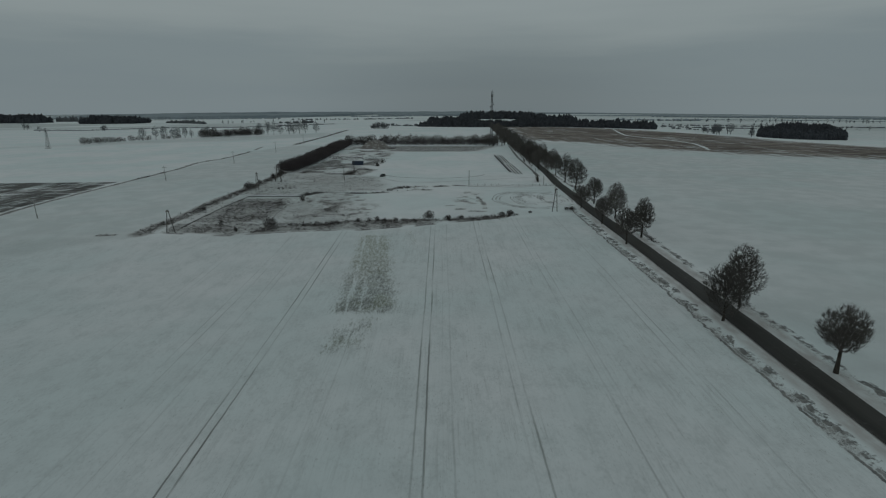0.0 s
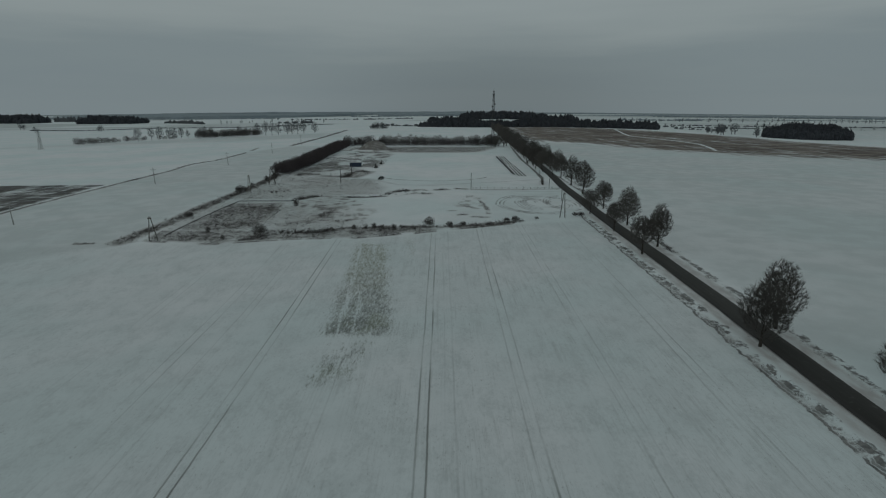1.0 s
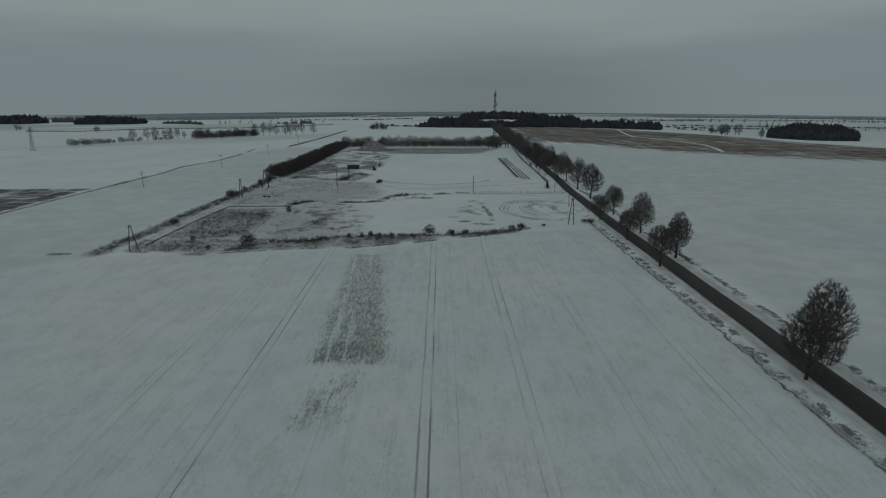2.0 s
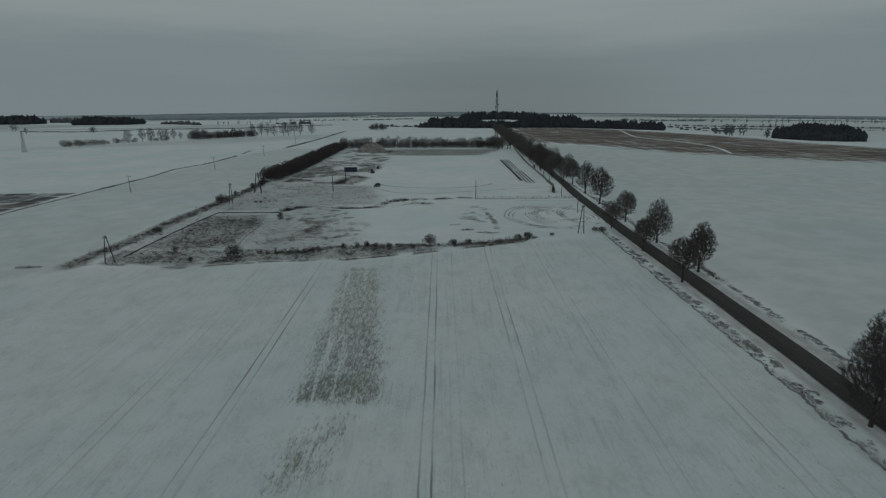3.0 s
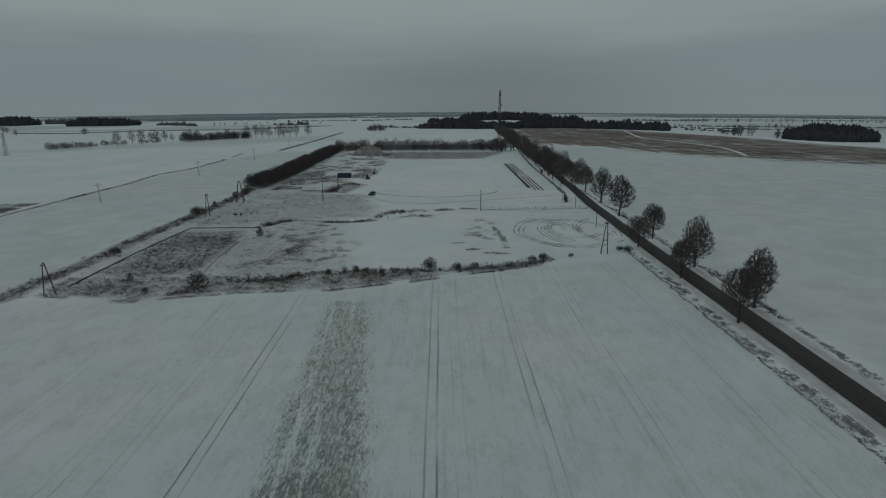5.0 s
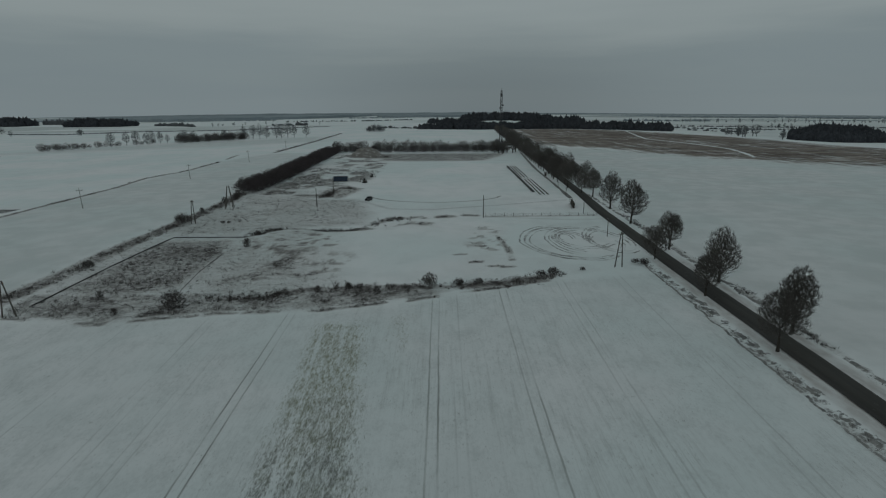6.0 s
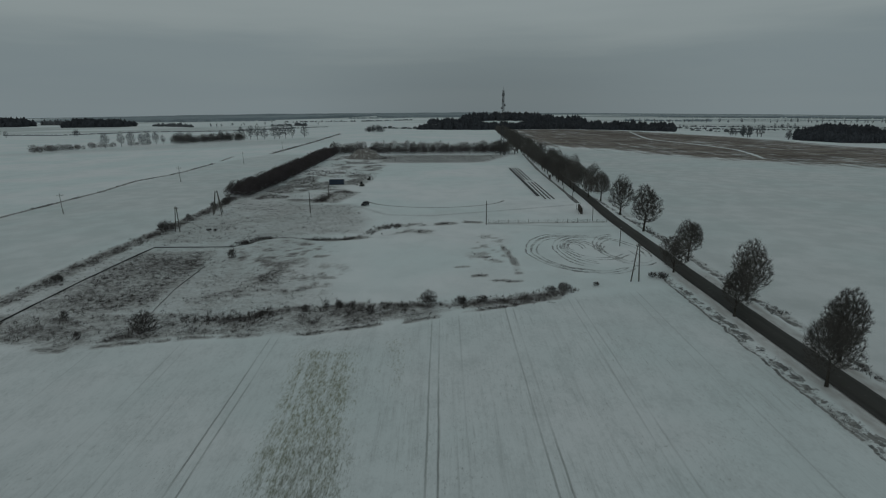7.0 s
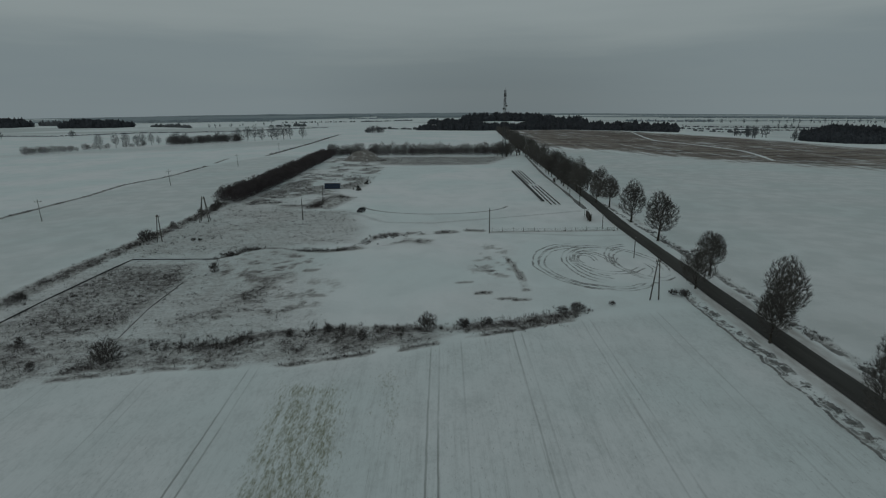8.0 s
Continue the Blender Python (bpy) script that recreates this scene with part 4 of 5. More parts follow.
# ---------- yard things ----------
def site_container(x, y, turn):
    ob = thing("site_container", "faded blue site container with a snow-covered roof", "container", Matrix.Translation((x, y, gz(x, y))) @ Matrix.Rotation(turn, 4, "Z"))
    L, W, H = 3.4, 1.25, 2.75
    part("body", box(-L, L, -W, W, 0.2, H - 0.1, 0.04), M_BLUE, ob)
    n = 22
    for side in (-1, 1):
        bm = bmesh.new()
        for i in range(n):
            x0 = -L + 0.15 + i * (2 * L - 0.3) / n
            bmesh.ops.create_cube(bm, size=1, matrix=Matrix.Translation((x0 + 0.08, side * (W + 0.02), 1.42)) @ Matrix.Diagonal((0.14, 0.05, 2.2, 1)))
        part("corrugation", bm, M_BLUE, ob)
    part("roof", box(-L - 0.05, L + 0.05, -W - 0.05, W + 0.05, H - 0.1, H + 0.02, 0.02), M_WHITE, ob)
    part("snow_cap", box(-L, L, -W, W, H + 0.02, H + 0.16, 0.06), M_SNOW, ob)
    for sx in (-L + 0.3, L - 0.3):
        part("skid", box(sx - 0.15, sx + 0.15, -W, W, -0.15, 0.2), M_TIMBER, ob)
    door = part("door", box(L, L + 0.05, -0.5, 0.45, 0.3, 2.3, 0.01), M_WHITE, ob, "off-white end door")
    part("door_handle", box(L + 0.05, L + 0.09, 0.3, 0.38, 1.2, 1.35, 0.01), M_STEEL, door)


def parked_car(x, y, turn):
    ob = thing("car", "dark car parked on snow beside the yard", "car", Matrix.Translation((x, y, gz(x, y) + 0.02)) @ Matrix.Rotation(turn, 4, "Z") @ Matrix.Scale(0.9, 4))
    bm = bmesh.new()
    profile = [(-2.1, 0.35), (-2.15, 0.85), (-1.95, 1.0), (-1.0, 1.08), (1.85, 1.08), (2.1, 0.9), (2.15, 0.4)]
    rows = [[bm.verts.new((px, s * (0.86 if pz > 1.0 else 0.9), pz)) for px, pz in profile] for s in (-1, 1)]
    for k in range(len(profile) - 1):
        bm.faces.new((rows[0][k], rows[0][k + 1], rows[1][k + 1], rows[1][k]))
    bm.faces.new((rows[0][-1], rows[0][0], rows[1][0], rows[1][-1]))
    bm.faces.new(rows[0][::-1])
    bm.faces.new(rows[1])
    bmesh.ops.bevel(bm, geom=bm.edges[:], offset=0.06, segments=2, affect="EDGES")
    part("body", bm, M_CARPAINT, ob)
    bm = bmesh.new()
    low = [(-1.05, 1.07), (-0.35, 1.6), (1.45, 1.62), (1.95, 1.07)]
    rows = [[bm.verts.new((px, s * (0.82 if pz < 1.2 else 0.66), pz)) for px, pz in low] for s in (-1, 1)]
    for k in range(3):
        bm.faces.new((rows[0][k], rows[0][k + 1], rows[1][k + 1], rows[1][k]))
    bm.faces.new((rows[0][3], rows[0][0], rows[1][0], rows[1][3]))
    bm.faces.new(rows[0][::-1])
    bm.faces.new(rows[1])
    bmesh.ops.bevel(bm, geom=bm.edges[:], offset=0.05, segments=2, affect="EDGES")
    cabin = part("cabin", bm, M_GLASS, ob, "dark window glass")
    part("roof_panel", box(-0.35, 1.45, -0.64, 0.64, 1.60, 1.66, 0.03), M_CARPAINT, cabin)
    for wx in (-1.35, 1.35):
        for s in (-1, 1):
            wheel = part("wheel", bar((wx, s * 0.72, 0.33), (wx, s * 0.93, 0.33), 0.33, 0.33, 16), M_RUBBER, ob)
            part("rim", bar((wx, s * 0.92, 0.33), (wx, s * 0.945, 0.33), 0.2, 0.19, 10), M_STEEL, wheel)
    for s in (-1, 1):
        part("tail_light", box(2.08, 2.16, s * 0.72 - 0.12, s * 0.72 + 0.12, 0.75, 0.9, 0.01), M_RED, ob)
        part("headlight", box(-2.17, -2.09, s * 0.66 - 0.16, s * 0.66 + 0.16, 0.68, 0.82, 0.01), M_WHITE, ob)


def cable_drum_row(x0, y0, x1, y1, wide, tall, mat, label):
    """One long low stack of dark boards or pipes on bearers."""
    length, ang = math.hypot(x1 - x0, y1 - y0), math.atan2(y1 - y0, x1 - x0)
    ob = thing("pipe_row", label, "pipes", Matrix.Translation((x0, y0, gz(x0, y0))) @ Matrix.Rotation(ang, 4, "Z"), "rows of pipes in the yard")
    rise = gz(x1, y1) - gz(x0, y0)
    n = max(1, int(length / 6))
    for i in range(n):
        a, b = length * i / n + 0.15, length * (i + 1) / n - 0.1
        za, zb = rise * a / length, rise * b / length
        for k, (oy, oz) in enumerate(((-wide / 4, tall * 0.3), (wide / 4, tall * 0.3), (0, tall * 0.72))):
            part("pipe", bar((a, oy, za + oz), (b, oy, zb + oz), tall * 0.3, tall * 0.3, 7), mat, ob)
        part("bearer", box((a + b) / 2 - 0.1, (a + b) / 2 + 0.1, -wide * 0.6, wide * 0.6, (za + zb) / 2 - 0.2, (za + zb) / 2 + 0.06), M_TIMBER, ob)
    return ob


def snake_pipe(name, line, r, label):
    """A black hose lying on the ground along a line."""
    tw = Twigs()
    pts = []
    for (ax, ay), (bx, by) in zip(line, line[1:]):
        n = max(2, int(math.hypot(bx - ax, by - ay) / 1.5))
        for i in range(n):
            u = i / n
            x, y = ax + (bx - ax) * u, ay + (by - ay) * u
            x += 0.15 * (float(value_noise(x, y, 4)) - 0.5)
            pts.append(Vector((x, y, gz(x, y) + r * 0.8)))
    pts.append(Vector((*line[-1], gz(*line[-1]) + r * 0.8)))
    tw.tube(pts, [r] * len(pts), 6)
    tagged(new(name, tw.mesh(name, M_BLACK)), label, "pipe")


def fence(x0, y0, x1, y1, n):
    ob = thing("fence", "low wire fence on dark wooden posts in snow", "fence", Matrix.Translation((0, 0, 0)))
    pts = [(x0 + (x1 - x0) * i / (n - 1), y0 + (y1 - y0) * i / (n - 1)) for i in range(n)]
    rng = random.Random(5)
    for x, y in pts:
        z = gz(x, y)
        part("post", bar((x, y, z - 0.3), (x + rng.uniform(-0.08, 0.08), y, z + rng.uniform(1.0, 1.35)), 0.07, 0.06, 6), M_POLE, ob)
    for h in (0.3, 0.6, 0.9):
        bm = bmesh.new()
        for (ax, ay), (bx, by) in zip(pts, pts[1:]):
            cyl(bm, (ax, ay, gz(ax, ay) + h), (bx, by, gz(bx, by) + h), 0.018, 0.018, 4)
        part("wire", bm, M_STEEL, ob)


def plank_stack(x, y, length, tall, wide, turn, label):
    ob = thing("timber_stack", label, "timber stack", Matrix.Translation((x, y, gz(x, y))) @ Matrix.Rotation(turn, 4, "Z"))
    rng = random.Random(8)
    rows = max(2, int(tall / 0.3))
    for i in range(rows):
        for j in range(max(1, int(wide / 0.35))):
            yy = -wide / 2 + 0.35 * j + 0.17
            e = rng.uniform(0, 0.5)
            part("log", bar((-length / 2 + e, yy, 0.15 + 0.3 * i), (length / 2 - rng.uniform(0, 0.5), yy, 0.15 + 0.3 * i), 0.16, 0.14, 6), M_TIMBER, ob)
    for sx in (-length / 2 + 0.6, length / 2 - 0.6):
        for sy in (-wide / 2 - 0.1, wide / 2 + 0.1):
            part("stake", bar((sx, sy, -0.3), (sx, sy, tall + 0.4), 0.06, 0.05, 6), M_POLE, ob)


def earth_heap(name, x, y, rx, ry, tall, seed, label, snowy=0.5):
    bm = bmesh.new()
    n = 30
    grid = []
    for j in range(n + 1):
        row = []
        for i in range(n + 1):
            u, v = -1 + 2 * i / n, -1 + 2 * j / n
            d = math.hypot(u, v)
            base = max(0.0, 1 - d * d) ** 1.2
            px, py = x + u * rx, y + v * ry
            k = float(fbm(px + seed * 31, py, 4.0))
            h = tall * base * (0.55 + 0.9 * k) - 0.12
            row.append(bm.verts.new((u * rx, v * ry, h + gz(px, py) - gz(x, y))))
        grid.append(row)
    for j in range(n):
        for i in range(n):
            bm.faces.new((grid[j][i], grid[j][i + 1], grid[j + 1][i + 1], grid[j + 1][i]))
    q = Mat(name + "_cover", 0.9)
    f = q.noise(0.55, 6, rough=0.8)
    c = q.mix(q.step(f, 0.44 - 0.35 * (snowy - 0.5), 0.56), (0.20, 0.185, 0.17), (0.56, 0.56, 0.55))
    q.bump(f, 0.8, 0.2)
    me = bpy.data.meshes.new(name)
    bm.to_mesh(me)
    bm.free()
    me.materials.append(q.colour(c))
    me.shade_smooth()
    ob = tagged(new(name, me), label, "earth heap")
    ob.matrix_basis = Matrix.Translation((x, y, gz(x, y)))


def digger(x, y, turn, size, label):
    ob = thing("small_excavator", label, "excavator", Matrix.Translation((x, y, gz(x, y))) @ Matrix.Rotation(turn, 4, "Z") @ Matrix.Scale(size, 4))
    for s in (-1, 1):
        part("track", box(-1.3, 1.3, s * 0.85 - 0.2, s * 0.85 + 0.2, 0, 0.6, 0.15), M_RUBBER, ob)
    part("body", box(-1.1, 0.7, -0.85, 0.85, 0.65, 1.4, 0.1), M_YELLOW, ob)
    cab = part("cab", box(0.0, 0.9, -0.8, 0.1, 1.2, 2.4, 0.1), M_GLASS, ob)
    part("cab_roof", box(-0.05, 0.95, -0.85, 0.15, 2.4, 2.5, 0.04), M_YELLOW, cab)
    part("boom", bar((0.6, 0.4, 1.1), (2.2, 0.4, 2.6), 0.16, 0.13, 6), M_YELLOW, ob)
    part("dipper", bar((2.2, 0.4, 2.6), (3.0, 0.4, 1.0), 0.13, 0.10, 6), M_YELLOW, ob)
    part("bucket", box(2.6, 3.2, 0.05, 0.75, 0.25, 0.95, 0.1), M_TIMBER, ob)


def marker_post(x, y, tall, label):
    ob = thing("post", label, "post", Matrix.Translation((x, y, gz(x, y))), "posts beside the road")
    part("shaft", bar((0, 0, -0.3), (0, 0, tall), 0.11, 0.09), M_POLE, ob)
    part("cap", bar((0, 0, tall), (0, 0, tall + 0.06), 0.12, 0.08), M_SNOW, ob)


# ---------- putting the place together ----------
build_ground()
build_road()
ribbon("farm_track", "snow-covered farm track crossing the brown field", LANE_SNOW, 3.4, M_SNOW, 0.16)
ribbon("lane", "dark slushy narrow lane beside the road", [(49.6, 286), (51.3, 331), (53.3, 398), (57, 455), (61.5, 520)], 1.7, M_LANE, 0.07)

# roadside trees: the nearest ones one by one
NEAR = [tree_meshes(s, h, w, c, 3, st, sh, lb, ho) for s, h, w, c, st, sh, lb, ho in ((1, 10.2, 4.7, 0.28, 1.15, 0.85, 6, 0.45), (2, 11.2, 4.9, 0.16, 0.8, 0.9, 6, 0.42), (3, 12.8, 4.6, 0.17, 0.8, 1.0, 7, 0.38), (4, 11.2, 4.1, 0.20, 0.8, 0.8, 6, 0.42), (5, 12.6, 4.3, 0.18, 0.85, 1.0, 6, 0.4))]
MID = [tree_meshes(s, h, w, c, 2, 0.8) for s, h, w, c in ((11, 11.5, 4.2, 0.2), (12, 12.5, 4.6, 0.2), (13, 10.5, 3.8, 0.22), (14, 13.0, 4.5, 0.2))]
FAR = [tree_meshes(s, h, w, 0.14, 1, 1.1) for s, h, w in ((21, 12.0, 4.6), (22, 13.5, 5.0), (23, 11.0, 4.4))]
SLIM = [tree_meshes(s, h, w, 0.14, 1, 0.6, 0.8) for s, h, w in ((28, 12.0, 4.2), (29, 13.0, 4.6), (30, 11.0, 4.0))]
TINY = [tree_meshes(s, h, w, 0.12, 0, 1.3) for s, h, w in ((25, 12.0, 4.6), (26, 14, 4.2), (27, 9.0, 4.4))]
# distant trees, trunk and crown, take the wood colour with haze painted in
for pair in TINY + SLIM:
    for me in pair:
        me.materials[0] = M_WOOD_HAZED
for k, x, y, turn, size in ((0, 57.1, 74.5, 0.4, 0.97), (1, 50.4, 94.4, 1.0, 0.95), (2, 56.7, 101, 2.2, 0.92), (3, 50.4, 149, 0.3, 0.92), (4, 56.9, 156, 1.4, 0.90), (3, 50.8, 174.5, 2.7, 0.84),
                            (2, 57.5, 183, 4.0, 0.92), (1, 50.6, 201.3, 5.0, 0.78), (3, 57.6, 210.2, 5.5, 0.92)):
    make_tree(NEAR[k], x, y, turn, size)
rng = random.Random(21)
for i, (x, y, s) in enumerate(((57.7, 241.3, 1.2), (58.6, 266.5, 1.08), (59.6, 294, 1.1), (57.2, 303, 0.75), (54.6, 318, 0.95), (62.0, 318, 0.98), (56.0, 330, 1.05))):
    make_tree(MID[i % 4], x, y, i * 1.3, s)
y = 338.0
i = 0
while y < 960:
    for side in (-4.1, 4.3):
        if rng.random() < 0.92:
            src = MID if y < 430 else FAR
            make_tree(src[(i * 7 + int(y)) % len(src)], road_x(y) + side + rng.uniform(-0.4, 0.4), y + rng.uniform(-3, 3), rng.uniform(0, 6), rng.uniform(0.72, 1.0), "bare tree in the dense far avenue along the road")
        i += 1
    y += 11 if y < 450 else 12

# hedges
HEDGE = [shrub_mesh(s, 5.6, 3.5, 260, M_HEDGE, 9, 0.022, 0.5, 0.36) for s in (31, 32, 33)]
HEDGE_TALL = [shrub_mesh(s, 8.2, 3.8, 300, M_HEDGE_BACK, 9, 0.026, 0.55, 0.34) for s in (34, 35, 36)]
for i in range(58):
    u = i / 57
    y = 309 + 214 * u
    x0 = float(np.interp(y, [306, 330, 360, 523], [-84.5, -83.5, -83, -88]))
    for off in (-3.4, 0.0, 3.4):
        make_shrub(HEDGE[(i * 2 + int(off)) % 3], x0 + off + rng.uniform(-0.6, 0.6), y + rng.uniform(-1, 1), rng.uniform(0, 6), rng.uniform(0.92, 1.16), 1.05, "hedge_shrub", "dense dark brown bare shrub in a long hedge", "west hedge")
for i in range(58):
    x = -87 + 137 * i / 57 + rng.uniform(-1.0, 1.0)
    if not (-60.5 < x < -58 or -28 < x < -26 or 5 < x < 8):
        make_shrub(HEDGE_TALL[i % 3], x, 525 + 5 * (x + 86) / 137 + rng.uniform(-2, 2), rng.uniform(0, 6), rng.uniform(0.98, 1.34), 0.85, "hedge_tree", "bare grey-brown bushy tree in the back hedge", "back hedge")

for i in range(44):
    x = -86 + 135 * i / 43 + rng.uniform(-1.0, 1.0)
    make_shrub(HEDGE[i % 3], x, 524 + 5 * (x + 86) / 137 + rng.uniform(-1.5, 1.0), rng.uniform(0, 6), rng.uniform(0.8, 1.2), 0.9, "hedge_shrub", "dense dark bare shrub under the back hedge trees", "back hedge")

# taller bare trees where the back hedge meets the avenue
for x, y, size in ((40.5, 520, 0.8), (44, 524, 1.0), (47.5, 517, 0.85), (51, 523, 1.05), (55, 519, 0.9), (46, 508, 0.7), (58, 526, 1.0)):
    make_tree(FAR[int(x) % 3], x, y, x, size, "bare tree where the back hedge meets the road")

# single bushes
BUSH = [shrub_mesh(s, h, r, n, M_SHRUB, 7, 0.010, 0.5) for s, h, r, n in ((41, 3.9, 2.7, 600), (42, 3.7, 2.1, 450), (43, 1.7, 1.5, 200), (44, 2.3, 1.1, 160))]
for k, x, y, s, lab in ((0, -52.9, 170.5, 1.0, "large dense brown bush at the field edge"), (1, -4.2, 180.0, 1.0, "round bare bush in the weedy strip"), (3, -14.7, 177.2, 0.9, "small upright bare bush in the weeds"),
                        (2, 23.3, 189.2, 1.0, "low bare bush ending the weedy strip"), (2, 20.6, 188.2, 0.8, "low bare bush ending the weedy strip"), (3, -53.3, 214, 1.1, "small dark bush beside the black pipe"),
                        (2, 46.2, 196.3, 0.9, "low bare bush beside the road verge"), (2, 44.6, 197.6, 0.7, "low bare bush beside the road verge"), (2, 30.8, 192.2, 0.5, "tiny bare bush in the snow"), (3, -63, 168.2, 0.7, "small grey bush at the field edge"),
                        (3, -70.5, 176.5, 0.8, "small dark bush in the weeds"), (2, -83.5, 243.5, 1.9, "dark bush at the foot of the power pole"), (3, -85, 262, 0.9, "bare bush beside the field edge"),
                        (3, -84, 281, 1.2, "bare bush before the hedge"), (3, -83, 289, 1.3, "bare bush before the hedge"), (3, -84.5, 297, 1.4, "bare bush before the hedge"), (2, -84.5, 196, 1.1, "dark low bush on the field edge"),
                        (2, -70.8, 243.9, 0.55, "low dark heap of brush in the weedy yard"), (2, -69.2, 244.4, 0.45, "low dark heap of brush in the weedy yard"), (2, -54.5, 227.4, 0.8, "dark bush where the black pipe ends"), (3, -27, 178.8, 0.7, "small bare bush in the weedy strip"), (3, -21, 180.6, 0.75, "small bare bush in the weedy strip"), (2, 2.2, 182.3, 0.9, "low bare bush in the weedy strip"), (2, 6.5, 183.4, 0.75, "low bare bush in the weedy strip")):
    make_shrub(BUSH[k], x, y, x * 3.1, s, 1.0, "bush", lab)

# power lines
a_frame(40.0, 194.8, 8.3, 1.75, 0.0)
a_frame(-83.1, 168.2, 7.1, 2.5, 3.3)
a_frame(-79.9, 243.6, 7.6, 1.3, 0.2, label="weathered power pole of two close timber legs")
a_frame(-78.6, 271, 8.2, 2.9, 0.2, 4, "weathered power pole of four braced timber legs")
for x, y, tall in ((-137.5, 188.3, 6.6), (-135.0, 275.5, 7.4), (-132.5, 362, 7.6), (-131.5, 452, 7.8), (-134, 555, 9)):
    line_pole(x, y, tall, 0.3, "bleached grey power line pole with a crossarm", tilt=-0.03, mat=M_POLE_GREY)
line_pole(12.3, 251.5, 7.4, 1.4, "thin wooden pole standing in the yard", False)
line_pole(-47.1, 272.1, 7.0, 0.7, "thin wooden pole standing in the yard", False)
line_pole(-47.6, 307.3, 6.4, 0.7, "thin wooden pole beside the site container", False)
for x, y, tall in ((45.5, 224.2, 5.0), (46.8, 257, 4.4), (49.2, 296, 3.6), (50.4, 318, 3.0)):
    marker_post(x, y, tall, "thin weathered wooden post beside the road")
pylon(-383.0, 556, 19)
radio_mast(44.5, 512, 47.5)

# yard
site_container(-50.8, 344, 0.05)
parked_car(-29.9, 286, 1.25)
fence(13.2, 253, 50.7, 254.6, 13)
cable_drum_row(38.3, 409.5, 37.5, 306, 1.3, 0.8, M_BLACK, "long row of stacked black pipes in snow")
for dx in (1.7, 3.2, 4.7):
    cable_drum_row(38.5 + dx, 412, 37.6 + dx * 1.05, 357, 0.6, 0.36, M_POLE, "low dark row of pipes in snow")
    cable_drum_row(38.3 + dx, 349, 37.5 + dx * 1.1, 299, 0.6, 0.36, M_POLE, "low dark row of pipes in snow")
snake_pipe("drain_pipe", [(-82.0, 173.0), (-80.9, 185.0), (-77.8, 225.0), (-56.1, 224.9)], 0.13, "long black plastic pipe lying on snowy weeds")
snake_pipe("drain_pipe", [(-57.4, 207.6), (-57.2, 192), (-55.7, 177.6)], 0.07, "black plastic pipe lying across snowy weeds")
plank_stack(46.2, 272, 9, 2.3, 1.0, 1.45, "dark stack of logs between stakes beside the road")
plank_stack(53.0, 364, 4, 1.8, 0.8, 1.45, "small dark stack of logs beside the lane")
earth_heap("earth_mound", -56, 486, 14, 11, 6.0, 3, "weedy earth mound half covered by snow", 0.2)
earth_heap("spoil_heap", -44, 308, 4, 15, 0.9, 5, "low weedy spoil heap with snow patches", 0.55)
digger(-38.3, 338, 2.6, 0.85, "small dark worn excavator parked in snow")
digger(-37.7, 360, 0.4, 0.7, "small dark worn machine parked in snow")

# left tree row across the fields
ROW = [(-384, 620), (-352, 690), (-335, 736), (-306, 740), (-251, 812), (-211, 826), (-183, 846)]
for x, y, s in ((-354, 678, 1.35), (-349, 700, 1.2), (-345, 712, 1.4), (-338, 722, 1.2), (-335, 728, 1.3), (-330, 738, 1.2), (-322, 738, 0.8), (-309, 742, 1.1), (-303, 742, 1.3), (-297, 750, 1.2), (-284, 765, 0.9), (-272, 782, 1.2), (-266, 790, 1.0), (-255, 806, 1.5),
                (-246, 812, 1.6), (-238, 815, 1.4), (-230, 818, 1.5), (-218, 822, 1.7), (-212, 824, 1.6), (-205, 828, 1.6), (-198, 834, 1.5), (-185, 846, 1.5)):
    make_tree(SLIM[int(-x) % 3], x, y, x, s, "tall bare tree in a row across the fields", "field tree row")
for x0, y0, x1, y1, n, s in ((-388, 614, -374, 638, 9, 1.0), (-372, 640, -366, 660, 6, 0.8), (-366, 668, -350, 690, 6, 0.8), (-306, 732, -252, 806, 36, 1.3), (-346, 706, -330, 730, 6, 0.7)):
    for i in range(n):
        u = (i + 0.5) / n
        make_shrub(HEDGE_TALL[i % 3], x0 + (x1 - x0) * u + rng.uniform(-2, 2), y0 + (y1 - y0) * u + rng.uniform(-2, 2), i, s * rng.uniform(0.6, 1.1), 1.25, "field_shrub", "dark bare shrub in a row across the fields", "field shrubs")

# far woods
wood("conifer_wood", "dark dense conifer wood on a low snowy rise", fill([(434, 760), (455, 738), (550, 776), (586, 848), (515, 852), (446, 800)], 760, (12, 18), 8.5, 51) + fill([(424, 765), (434, 750), (446, 770), (436, 790)], 16, (8, 12), 8, 151), M_CONIFER_HAZED, 51, 0.0)
wood("conifer_forest", "dark conifer forest belt beyond the fields", fill([(-12, 1066), (60, 1045), (76, 1050), (72, 1120), (0, 1110)], 260, (10, 16), 8.5, 52) + fill([(74, 1048), (136, 1062), (138, 1110), (74, 1120)], 170, (8.5, 12), 8, 252) + fill([(136, 1062), (212, 1082), (292, 1030), (360, 968), (372, 1000), (300, 1075), (215, 1130), (136, 1125)], 620, (9.5, 15), 8.5, 352) + fill([(-42, 1078), (0, 1064), (0, 1110), (-40, 1100)], 50, (6, 10), 9, 152), M_CONIFER_HAZED, 52, 0.4)
